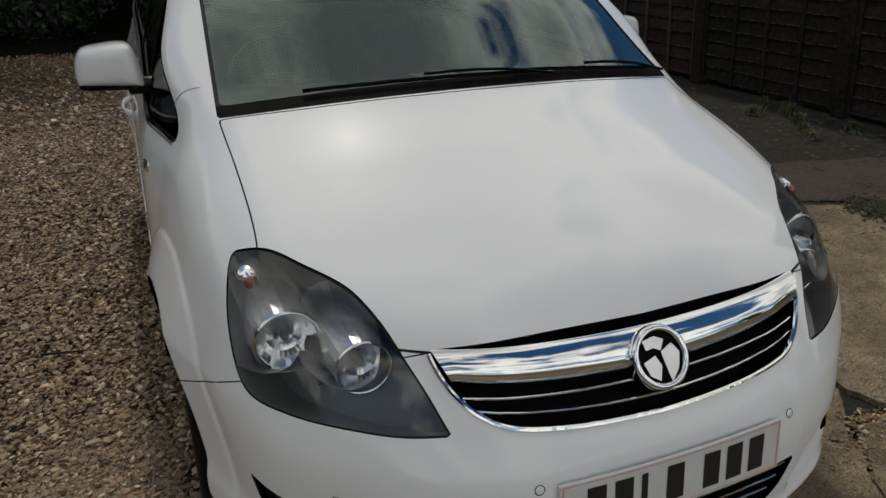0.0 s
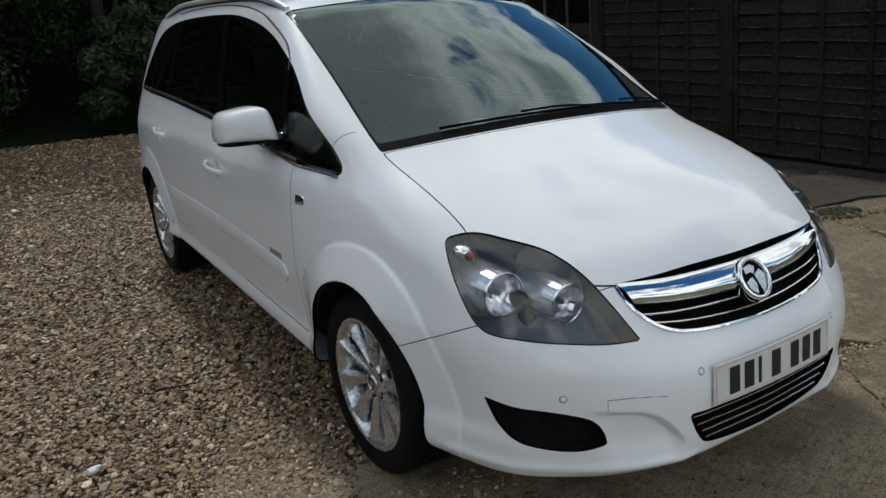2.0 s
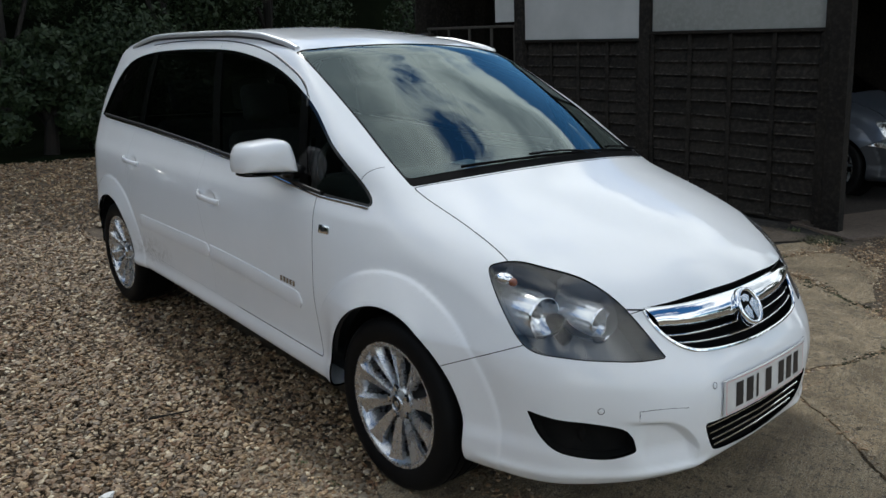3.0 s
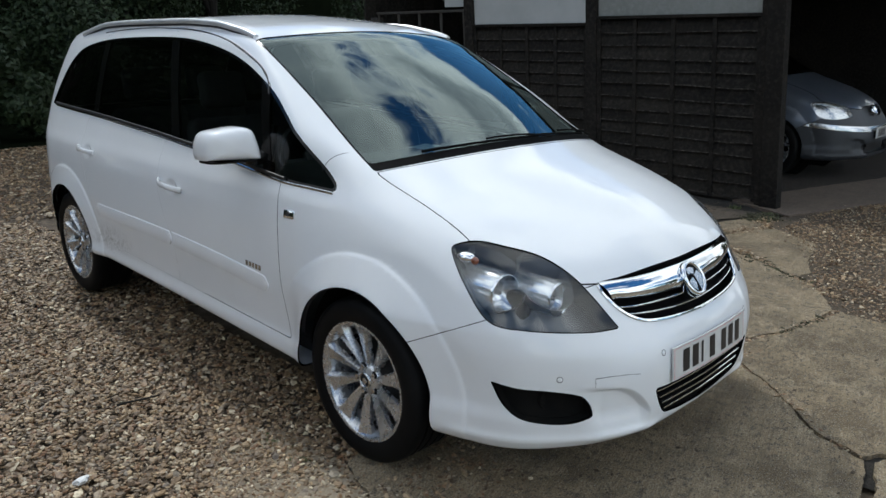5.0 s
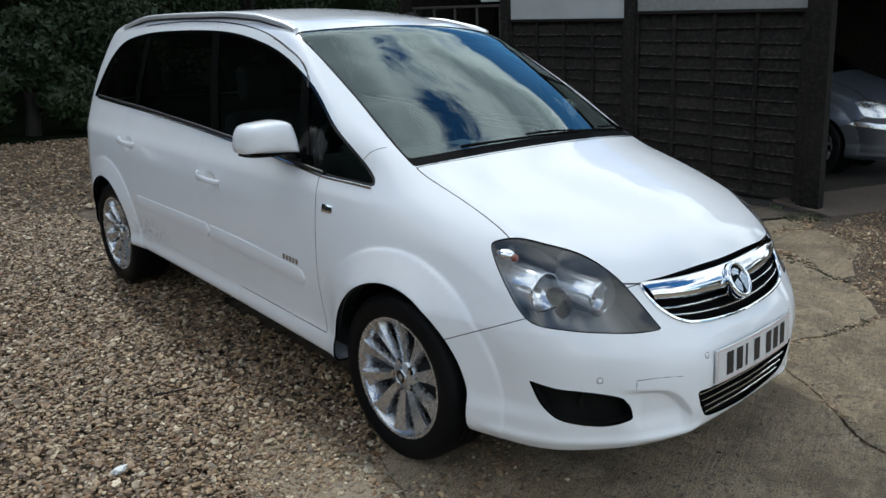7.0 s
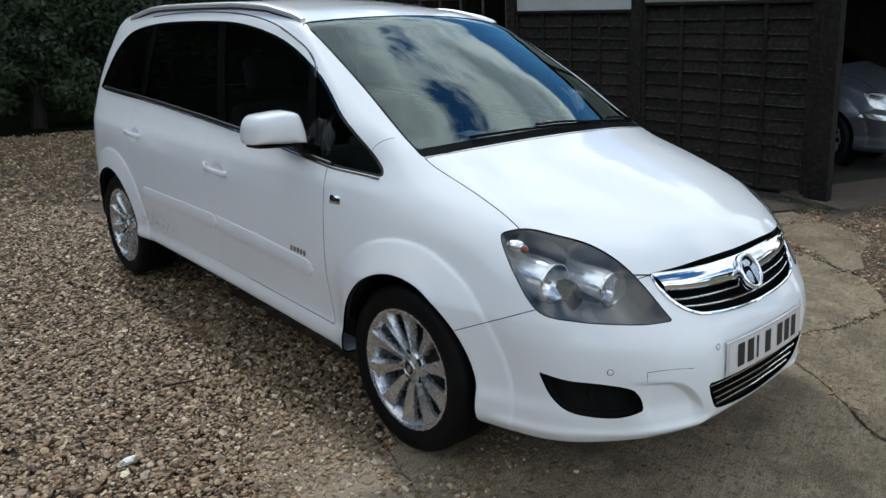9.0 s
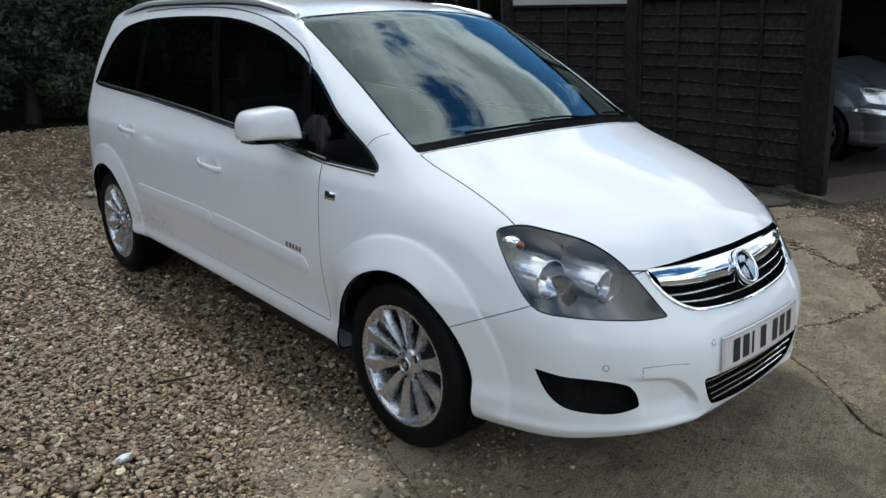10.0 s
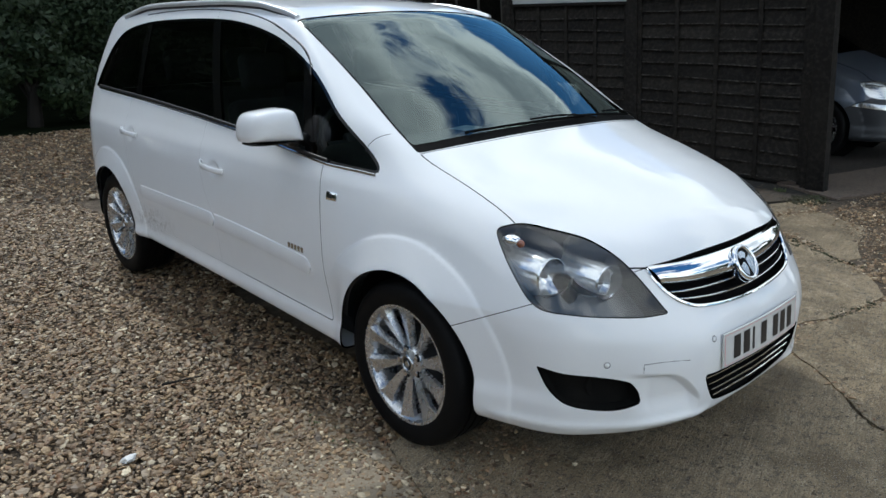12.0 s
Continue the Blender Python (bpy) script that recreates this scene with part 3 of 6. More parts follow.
skin.cut(slanted(2.35, 1.08, 2.47, 1.47, 0.035), ("pane",), "trim")
skin.cut(lambda p: slanted(0.575, 0.985, 0.715, 1.28, 0.0)(p) * 0 + (p[:, 1] - (0.575 + (p[:, 2] - 0.985) * 0.475)), ("pane",), "pane_quarter")
skin.cut(lambda p: p[:, 1] - (1.37 + (p[:, 2] - 1.04) * 0.659), ("pane",), "pane_front")
skin.cut(lambda p: p[:, 1] - (2.35 + (p[:, 2] - 1.08) * 0.31), ("pane",), "pane_rear")
skin.gap(corner_view(HEADLAMP), ("body",), "lamp", 0.0035)
BOWLS = (((0.655, -0.500, 0.716), 0.064), ((0.539, -0.625, 0.700), 0.054))
BOWL_AIM = np.array((0.0, -1.0, 0.0))


def bowl_hole(at, r):
    """The round opening in the lamp's bezel, which lies 100 mm behind the lens."""
    def f(p):
        d = np.full(len(p), 1.0)
        near = np.linalg.norm(p - np.array(at), axis=1) < 0.19
        q = p[near] - 0.100 * normal_of(p[near]) - np.array(at)
        d[near] = np.linalg.norm(q - (q @ BOWL_AIM)[:, None] * BOWL_AIM, axis=1) - r - 0.005
        return d
    return f


for at, r in BOWLS:
    skin.cut(bowl_hole(at, r), ("lamp",), "lamp_bowl")
skin.cut(front_view(GRILLE), ("body",), "grille")
skin.gap(top_view(BONNET), ("body",), "bonnet", 0.0034)
skin.cut(front_view(LOWER_GRILLE), ("body",), "lower_grille")
skin.cut(corner_view(FOG), ("body",), "fog")
skin.gap(bumper_line, ("body",), "bumper", 0.003)
# the rear edge of the front door closes almost without a gap
skin.gap(side_view(FRONT_DOOR), ("body",), "front_door", lambda p: np.where(p[:, 1] < 1.1, 0.003, 0.0008))
skin.gap(side_view(REAR_DOOR), ("body",), "rear_door", 0.0008)

car = empty("car", "white seven-seat family car with chrome grille and roof rails", "car")
panel("body", *skin.take(("body",)), PAINT, car, flange=0.007)
panel("bonnet", *skin.take(("bonnet",)), PAINT, car)
panel("front_bumper", *skin.take(("bumper",)), PAINT, car)
panel("shut_line", *skin.take(("gap",)), DARKGAP, car, inset=0.007, flange=0)
windscreen = panel("windscreen", *skin.take(("screen",)), SCREEN, car, "greenish laminated windscreen with a black edge", inset=0.003, flange=0)
panel("windscreen_surround", *skin.take(("frit",)), TRIM, car, inset=0.003, flange=0.01)
panel("rear_window", *skin.take(("back_glass",)), SIDEGLASS, car, inset=0.003, flange=0)
for s in (-1, 1):
    panel("window_trim", *skin.take(("trim",)), TRIM, car, inset=0.004, sides=(s,))
    door = panel("front_door", *skin.take(("front_door",)), PAINT, car, sides=(s,))
    panel("door_glass", *skin.take(("pane_front",)), FRONTGLASS, door, inset=0.006, flange=0, sides=(s,))
    door = panel("rear_door", *skin.take(("rear_door",)), PAINT, car, sides=(s,))
    panel("door_glass", *skin.take(("pane_rear",)), SIDEGLASS, door, inset=0.006, flange=0, sides=(s,))
    panel("quarter_glass", *skin.take(("pane_quarter",)), FRONTGLASS, car, inset=0.006, flange=0, sides=(s,), flat=True)
    panel("rear_quarter_glass", *skin.take(("pane",)), SIDEGLASS, car, inset=0.006, flange=0, sides=(s,))
    lamp = panel("headlamp", *skin.take(("lamp",)), BEZEL, car, "clear headlamp with a dark grey housing", inset=0.100, flange=-0.0995, sides=(s,))
    panel("lamp_back", *skin.take(("lamp", "lamp_bowl")), BEZEL, lamp, inset=0.120, flange=-0.118, sides=(s,))
    panel("lens", *skin.take(("lamp", "lamp_bowl")), LENS, lamp, inset=0.002, flange=0, sides=(s,))
    panel("fog_recess", *skin.take(("fog",)), UNDER, car, inset=0.05, flange=-0.0495, sides=(s,))
panel("grille", *skin.take(("grille",)), COWL_BLACK, car, "black grille with chrome bars", inset=0.05, flange=-0.0495)
panel("lower_grille", *skin.take(("lower_grille",)), COWL_BLACK, car, inset=0.04, flange=-0.0395)
panel("cabin_lining", *skin.take(("body", "front_door", "rear_door"), lambda c: c[:, 2] > 0.4), LINING, car, inset=0.024, flange=0)


# ---------------------------------------------------------------- the car's wheels, lamps and fittings
def wheel(at, side, car):
    """A road wheel on a ten-spoke alloy rim; side -1: the car's right."""
    w = mesh_object("wheel", *lathe([(0.02, 0.06), (0.10, 0.055), (0.14, 0.03), (0.145, -0.05)], 32), DARKGAP, car)
    w.matrix_basis = Matrix.Translation(at) @ (Matrix.Identity(4) if side > 0 else pose(0, 0, 0, 0, 0, 180))
    tread = [(0.219, 0.108), (0.232, 0.1165), (0.258, 0.120), (0.282, 0.1165), (0.297, 0.108), (0.304, 0.095)]
    grooves = []
    for x in (0.062, 0.022, -0.022, -0.062):
        grooves += [(0.308, x + 0.006), (0.301, x + 0.004), (0.301, x - 0.004), (0.308, x - 0.006)]
    tyre = mesh_object("tyre", *lathe(tread + [(0.3075, 0.082)] + grooves + [(0.3075, -0.082), (0.297, -0.107), (0.258, -0.118), (0.219, -0.108)], 96), RUBBER, w)
    tyre.data.set_sharp_from_angle(angle=radians(50))
    rim_v, rim_f = lathe([(0.219, -0.10), (0.19, -0.09), (0.185, 0.03), (0.196, 0.075), (0.205, 0.100), (0.213, 0.109), (0.222, 0.1115), (0.2275, 0.108), (0.2275, 0.100)], 96)
    mesh_object("rim", rim_v, rim_f, ALLOY, w)
    back = mesh_object("brake_disc", *lathe([(0.02, 0.012), (0.14, 0.012), (0.142, 0.004), (0.142, -0.01)], 48), SATIN, w)
    for k in range(10):
        t0 = 2 * math.pi * (k + 0.42) / 10
        verts, faces = [], []
        steps = 11
        for i in range(steps):
            s = i / (steps - 1)
            r = 0.045 + s * (0.209 - 0.045)
            ang = t0 + 0.07 * s
            wide = 0.0125 + 0.0215 * s**1.2 + 0.012 * (max(0, s - 0.80) / 0.20)**1.5
            face = 0.088 + 0.020 * s**0.7 - 0.012 * (1 - s)
            edge = face - 0.012 - 0.004 * s
            ridge = -0.62 * wide
            for off, hgt in ((-wide, edge - 0.012), (-wide * 0.92, edge), (ridge, face), (wide * 0.92, edge + 0.003), (wide, edge - 0.012), (0.0, edge - 0.03)):
                a = ang + off / r
                verts.append((hgt, r * math.cos(a), r * math.sin(a)))
        for i in range(steps - 1):
            faces += [(i * 6 + j, i * 6 + (j + 1) % 6, (i + 1) * 6 + (j + 1) % 6, (i + 1) * 6 + j) for j in range(6)]
        faces += [tuple(range(6))[::-1], tuple(range((steps - 1) * 6, steps * 6))]
        sp = mesh_object("spoke", verts, faces, ALLOY, w)
        sp.data.set_sharp_from_angle(angle=radians(30))
    hub = mesh_object("hub", *lathe([(0.001, 0.088), (0.026, 0.088), (0.030, 0.084), (0.050, 0.080), (0.062, 0.072), (0.064, 0.04)], 40), ALLOY, w)
    cap = mesh_object("hub_cap", *lathe([(0.001, 0.0905), (0.024, 0.0900), (0.0245, 0.084)], 32), GLOSSBLACK, w)
    mesh_object("cap_ring", *lathe([(0.0235, 0.0895), (0.025, 0.0935), (0.029, 0.0930), (0.031, 0.085)], 32), SATIN, cap)
    mesh_object("cap_emblem", *lathe([(0.001, 0.0925), (0.011, 0.0920), (0.014, 0.0900)], 5), SATIN, cap, smooth=False)
    # flat black discs stand in for the shade inside the bolt recesses
    for k in range(5):
        t0 = 2 * math.pi * (k + 0.5) / 5
        pocket_shade = mesh_object("bolt_pocket", *lathe([(0.0005, 0.0015), (0.0125, 0.0015), (0.0150, 0.0)], 16), COWL_BLACK, w)
        pocket_shade.location = (0.0788, 0.051 * math.cos(t0), 0.051 * math.sin(t0))
    for k in range(5):
        a = 2 * math.pi * (k + 0.5) / 5
        bm = bmesh.new()
        rod(bm, (0.070, 0.051 * math.cos(a), 0.051 * math.sin(a)), (0.086, 0.051 * math.cos(a), 0.051 * math.sin(a)), 0.0095, 0.0085, 6)
        part("wheel_bolt", bm, SATIN, w)
    return w


for wy, wz in AXLES:
    for s in (-1, 1):
        wheel((0.738 * s, wy, 0.307), s, car)
        verts, faces = lathe([(0.20, 0.44 * s), (0.362, 0.44 * s), (0.362, 0.80 * s)], 64)
        keep = [f for f in faces if max(verts[i][2] for i in f) > -0.02]
        liner = mesh_object("wheel_liner", verts, keep, UNDER, car)
        liner.location = (0, wy, 0.315)

bm = bmesh.new()
box(bm, (-0.62, -0.52, 0.20), (0.62, 3.30, 0.33), 0.02)
box(bm, (-0.40, -0.74, 0.215), (0.40, -0.50, 0.30), 0.02)
part("underbody", bm, UNDER, car)
bm = bmesh.new()
box(bm, (-0.62, -0.55, 0.30), (0.62, -0.40, 0.72), 0.03)
part("radiator", bm, UNDER, car)
bm = bmesh.new()
box(bm, (-0.76, 0.36, 0.26), (0.76, 3.35, 0.34), 0.02)
part("cabin_floor", bm, LINING, car)


def strip(name, points, section, mat, parent, label=""):
    v, f = sweep(points, section)
    ob = mesh_object(name, v, f, mat, parent, label)
    ob.data.set_sharp_from_angle(angle=radians(40))
    return ob


def oval(a, b, n=10):
    return [(a * math.cos(2 * math.pi * i / n), b * math.sin(2 * math.pi * i / n)) for i in range(n)]


def smooth_line(points, n):
    """The same open line, smoothed and resampled."""
    p = np.array(points, float)
    d = np.concatenate([[0], np.cumsum(np.linalg.norm(np.diff(p, axis=0), axis=1))])
    t = np.linspace(0, d[-1], n)
    q = np.stack([curve(*zip(d, p[:, k]))(t) for k in range(p.shape[1])], 1)
    for _ in range(6):
        q[1:-1] = (q[:-2] + 2 * q[1:-1] + q[2:]) / 4
    return q


def mirrored(points):
    return [Vector((-p.x, p.y, p.z)) for p in points]


# grille: the broad chrome bar, its slats and the thin surround
def grille_line(z_of, out, half=0.43, n=41, inset=0.0):
    pts = []
    for i in range(n):
        x = -half + 2 * half * i / (n - 1)
        pts.append(from_front(x, z_of(abs(x)), out)[0])
    return pts


rows = []
for z_edge, out in ((0.743, -0.020), (0.742, -0.004), (0.737, 0.003), (0.725, 0.009), (0.710, 0.0135), (0.697, 0.0145), (0.685, 0.0115), (0.676, 0.004), (0.671, -0.010)):
    drop = (0.738 - z_edge) / 0.067
    rows.append(grille_line(lambda a: z_edge + (0.055 + 0.085 * drop) * a * a, out, 0.431 - 0.027 * drop))
verts = [p for r in rows for p in r]
n = len(rows[0])
mesh_object("chrome_bar", verts, [(i * n + j, (i + 1) * n + j, (i + 1) * n + j + 1, i * n + j + 1) for i in range(len(rows) - 1) for j in range(n - 1)], CHROME, car, "broad polished chrome bar")
for z0, bend, half in ((0.655, 0.105, 0.392), (0.626, 0.175, 0.376)):
    strip("grille_slat", grille_line(lambda a: z0 + bend * a * a, -0.012, half), [(-0.012, 0.003), (0.002, 0.003), (0.002, -0.003), (-0.012, -0.004)], COWL_BLACK, car)
    strip("slat_edge", grille_line(lambda a: z0 + bend * a * a, -0.006, half), oval(0.0020, 0.0026, 8), CHROME, car)
edge = [(0.434, 0.742), (0.428, 0.718), (0.414, 0.688), (0.398, 0.667), (0.375, 0.646), (0.348, 0.631), (0.31, 0.619), (0.23, 0.609), (0.15, 0.603), (0.07, 0.600), (0.0, 0.599)]
edge = smooth_line(edge, 60)
run = [from_front(-a, z, 0.002)[0] for a, z in edge]
run = run + mirrored(run[-2::-1])
strip("grille_surround", run, oval(0.0055, 0.0055, 8), CHROME, car, "thin chrome surround")

# the round badge of the maker, as a plain ring with a plain raised shape
c, nrm = from_front(0.0, 0.682, 0.014)
turn = nrm.to_track_quat("Z", "Y").to_matrix().to_4x4()
badge = mesh_object("badge", *lathe([(0.001, 0.006), (0.046, 0.006), (0.050, 0.004), (0.052, -0.02)], 40, "z"), COWL_BLACK, car, "round chrome badge on a black disc")
badge.matrix_basis = Matrix.Translation(c) @ turn
mesh_object("ring", *lathe([(0.049, 0.004), (0.050, 0.012), (0.055, 0.016), (0.061, 0.014), (0.064, 0.006), (0.063, -0.022)], 48, "z"), CHROME, badge)
bm = bmesh.new()
for pts in ([(-0.030, 0.030), (-0.006, 0.034), (0.010, 0.026), (0.000, 0.010), (-0.012, 0.016), (-0.026, 0.014)], [(0.000, 0.008), (0.022, 0.018), (0.034, 0.002), (0.026, -0.022), (0.008, -0.042), (0.004, -0.020)], [(-0.036, -0.004), (-0.012, 0.004), (-0.004, -0.014), (-0.012, -0.036), (-0.028, -0.026)]):
    vs = [bm.verts.new((1.22 * x, 1.22 * y, 0.006)) for x, y in pts]
    f = bm.faces.new(vs)
    r = bmesh.ops.extrude_face_region(bm, geom=[f])
    bmesh.ops.translate(bm, vec=(0, 0, 0.007), verts=[g for g in r["geom"] if isinstance(g, bmesh.types.BMVert)])
bmesh.ops.recalc_face_normals(bm, faces=bm.faces)
part("emblem", bm, SATIN, badge)

# lower grille slats
for i, z0 in enumerate((0.385, 0.358, 0.331, 0.304)):
    half = 0.315 - i * 0.02
    pts = [from_front(-half + 2 * half * k / 30, z0 + 0.06 * (-half + 2 * half * k / 30)**2, -0.012)[0] for k in range(31)]
    strip("lower_slat", pts, [(-0.016, 0.004), (0.002, 0.004), (0.002, -0.004), (-0.016, -0.005)], COWL_BLACK, car)
    pts = [from_front(-half + 2 * half * k / 30, z0 + 0.06 * (-half + 2 * half * k / 30)**2, -0.007)[0] for k in range(31)]
    strip("lower_slat_edge", pts, oval(0.002, 0.0026, 8), CHROME, car)

# front number plate; its marks are plain bars
plate = new("number_plate")
plate.parent = car
plate["label"] = "white front number plate with black marks"
pv, pf = [], []
cols = 13
for i in range(cols):
    x = -0.26 + 0.52 * i / (cols - 1)
    y = -0.899 + 0.16 * x * x
    for z, d in ((0.4175, 0.0), (0.4175, -0.006), (0.528, -0.006 + 0.010), (0.528, 0.010)):
        pv.append((x, y + d, z))
for i in range(cols - 1):
    pf += [(i * 4 + j, i * 4 + (j + 1) % 4, i * 4 + 4 + (j + 1) % 4, i * 4 + 4 + j) for j in range(4)]
pf += [(0, 1, 2, 3), tuple((cols - 1) * 4 + j for j in (3, 2, 1, 0))]
mesh_object("plate_panel", pv, pf, PLATE, plate, smooth=False)


def plate_bar(x0, x1, z0, z1, mat, lift=0.0012, name="plate_mark"):
    vs, fs = [], []
    k = 5
    for i in range(k):
        x = x0 + (x1 - x0) * i / (k - 1)
        for z in (z0, z1):
            y = -0.905 + 0.16 * x * x + 0.010 * (z - 0.4175) / 0.1105
            vs.append((x, y - lift, z))
    fs = [(2 * i, 2 * i + 2, 2 * i + 3, 2 * i + 1) for i in range(k - 1)]
    return mesh_object(name, vs, fs, mat, plate, smooth=False)


for i in range(7):
    x = -0.205 + i * 0.058 + (0.030 if i > 3 else 0)
    plate_bar(x, x + (0.040 if i != 2 else 0.014), 0.4345, 0.5115, PLATE_BAR)
for x0, x1, z0, z1 in ((-0.2555, 0.2555, 0.4210, 0.4225), (-0.2555, 0.2555, 0.5230, 0.5245), (-0.2555, -0.2535, 0.4225, 0.5230), (0.2535, 0.2555, 0.4225, 0.5230)):
    plate_bar(x0, x1, z0, z1, PLATE_RIM, 0.0010, "plate_border")

# parking sensors and the towing-eye cover
for x, z in ((-0.628, 0.482), (-0.292, 0.520), (0.300, 0.520), (0.628, 0.482)):
    p, nrm = from_front(x, z, 0.0)
    sensor = mesh_object("parking_sensor", *lathe([(0.001, 0.0016), (0.0075, 0.0014), (0.0085, 0.0004), (0.0085, -0.002)], 20, "z"), PAINT, car)
    sensor.matrix_basis = Matrix.Translation(p) @ nrm.to_track_quat("Z", "Y").to_matrix().to_4x4()
    ring = mesh_object("sensor_ring", *lathe([(0.0085, 0.0006), (0.0095, 0.0008), (0.0105, 0.0004)], 20, "z"), BLACK, sensor)
cover = [from_front(x, z, 0.0006)[0] for x, z in ((-0.540, 0.450), (-0.540, 0.465), (-0.540, 0.480), (-0.50, 0.483), (-0.45, 0.482), (-0.40, 0.476))]
strip("towing_cover_seam", cover, oval(0.0011, 0.0011, 6), BLACK, car)

# headlamps: bowls with bulbs behind the clear lens
for s in (-1, 1):
    lampob = [o for o in car.children if o.name.startswith("headlamp")][0 if s < 0 else 1]
    for (a, y, z), r in BOWLS:
        aim = Vector((0, -1, 0))
        turn = aim.to_track_quat("Z", "Y").to_matrix().to_4x4()
        place = Matrix.Translation(Vector((s * a, y, z)) - aim * 0.008) @ turn
        vs, fs = lathe([(0.001, -0.043), (0.012, -0.042), (0.022, -0.038), (0.036, -0.027), (0.047, -0.011), (r - 0.007, 0.002), (r - 0.004, 0.008), (r, 0.008), (r, 0.006), (r, 0.0), (r, -0.05)], 30, "z")
        vs = [place @ Vector(v) for v in vs]
        # the rim is trimmed to lie just under the lens
        proud = np.maximum(form(np.array([tuple(v) for v in vs])) + 0.004, 0)
        vs = [v - aim * float(d) / 0.72 for v, d in zip(vs, proud)]
        mesh_object("reflector", vs, [f for f in fs if f[0] % 11 < 8], BOWL, lampob, smooth=False)
        mesh_object("reflector_sleeve", vs, [f for f in fs if f[0] % 11 >= 8], BOWL, lampob)
        bulb = mesh_object("bulb", *lathe([(0.0005, -0.006), (0.006, -0.008), (0.009, -0.016), (0.009, -0.045)], 20, "z"), BEZEL, lampob)
        bulb.matrix_basis = place
    # the bright fluted barrel that each bowl sits in
    for (a, y, z), r in BOWLS:
        vs, fs = lathe([(r + 0.0005, 0.004), (r + 0.003, -0.016), (r + 0.005, -0.036), (r + 0.006, -0.060), (r + 0.006, -0.19)], 44, "z")
        turn = Vector((0, -1, 0)).to_track_quat("Z", "Y").to_matrix().to_4x4()
        vs = [Matrix.Translation((s * a, y + 0.008, z)) @ turn @ Vector((x * (1 + 0.02 * (k // 5 % 2)), y2 * (1 + 0.02 * (k // 5 % 2)), w)) for k, (x, y2, w) in enumerate(vs)]
        mesh_object("reflector_housing", vs, fs, BARREL, lampob, smooth=False)
        lip = mesh_object("reflector_rim", *lathe([(r - 0.006, -0.003), (r - 0.004, 0.003), (r, 0.005), (r + 0.003, 0.003), (r + 0.003, -0.003)], 40, "z"), CHROME, lampob)
        lip.matrix_basis = Matrix.Translation((s * a, y, z)) @ turn
    bm = bmesh.new()
    bmesh.ops.create_uvsphere(bm, u_segments=14, v_segments=8, radius=0.014, matrix=Matrix.Translation((s * 0.700, -0.412, 0.816)))
    part("indicator", bm, AMBER, lampob, smooth=True)
    bm = bmesh.new()
    bmesh.ops.create_uvsphere(bm, u_segments=20, v_segments=12, radius=1.0, matrix=pose(s * 0.700, -0.375, 0.822) @ Matrix.Diagonal((0.026, 0.034, 0.018, 1)))
    part("indicator_reflector", bm, BOWL, lampob, smooth=True)
    # fog lamp deep in its recess
    aim = Vector((s * 0.3, -1, 0)).normalized()
    fog = mesh_object("fog_lamp", *lathe([(0.001, 0.004), (0.030, 0.000), (0.036, 0.004), (0.040, 0.002), (0.040, -0.03)], 32, "z"), UNDER, car)
    fog.matrix_basis = Matrix.Translation((s * 0.60, -0.650, 0.39)) @ aim.to_track_quat("Z", "Y").to_matrix().to_4x4()

# door mirrors
MIRROR = closed_curve([(1.004, 1.036), (1.009, 1.058), (1.004, 1.106), (0.984, 1.140), (0.935, 1.153), (0.872, 1.161), (0.842, 1.150), (0.825, 1.100), (0.816, 1.050), (0.816, 1.036)], 5, (0, 9))
for s in (-1, 1):
    m = Matrix.Diagonal((s, 1, 1, 1))
    mid = np.array((0.922, 1.090))
    verts, faces, n = [], [], len(MIRROR)
    for scale, dy in ((0.02, -0.0660), (0.2, -0.0656), (0.4, -0.0645), (0.58, -0.0620), (0.73, -0.0575), (0.86, -0.049), (0.95, -0.034), (0.99, -0.012), (1.0, 0.015), (1.0, 0.055), (0.95, 0.064), (0.90, 0.058), (0.02, 0.056)):
        for x, z in mid + (MIRROR - mid) * scale:
            verts.append((s * x, 0.700 + dy + 0.50 * (x - 0.92), z))
    for i in range(12):
        faces += [(i * n + j, i * n + (j + 1) % n, (i + 1) * n + (j + 1) % n, (i + 1) * n + j) for j in range(n)]
    if s > 0:
        faces = [f[::-1] for f in faces]
    mir = mesh_object("door_mirror", verts, faces, PAINT, car, "white door mirror on a black foot")
    mir.data.set_sharp_from_angle(angle=radians(50))
    verts = []
    for z, k in ((1.036, 0.985), (1.032, 0.985), (1.029, 0.93), (1.028, 0.6)):
        for i in range(24):
            w = 2 * math.pi * i / 24
            x = 0.910 + 0.096 * k * math.copysign(abs(math.cos(w))**0.6, math.cos(w))
            y = 0.700 + 0.50 * (x - 0.92) + 0.062 * k * math.copysign(abs(math.sin(w))**0.6, math.sin(w))
            verts.append((s * x, y, z + 0.006 * (0.92 - x) / 0.1))
    faces = [(i * 24 + j, i * 24 + (j + 1) % 24, (i + 1) * 24 + (j + 1) % 24, (i + 1) * 24 + j) for i in range(3) for j in range(24)]
    faces += [tuple(range(24)), tuple(range(72, 96))]
    mesh_object("mirror_base", verts, faces, TRIM, mir)
    bm = bmesh.new()
    box(bm, (-0.050, -0.035, -0.022), (0.050, 0.030, 0.030), 0.012, m @ pose(0.815, 0.655, 1.035, 0, 0, 10))
    part("mirror_arm", bm, TRIM, mir, smooth=True)
    bm = bmesh.new()
    box(bm, (-0.012, -0.022, -0.02), (0.014, 0.030, 0.175), 0.006, m @ pose(0.800, 0.592, 1.00, -14, -18, 0))
    part("mirror_foot", bm, TRIM, mir, smooth=True)

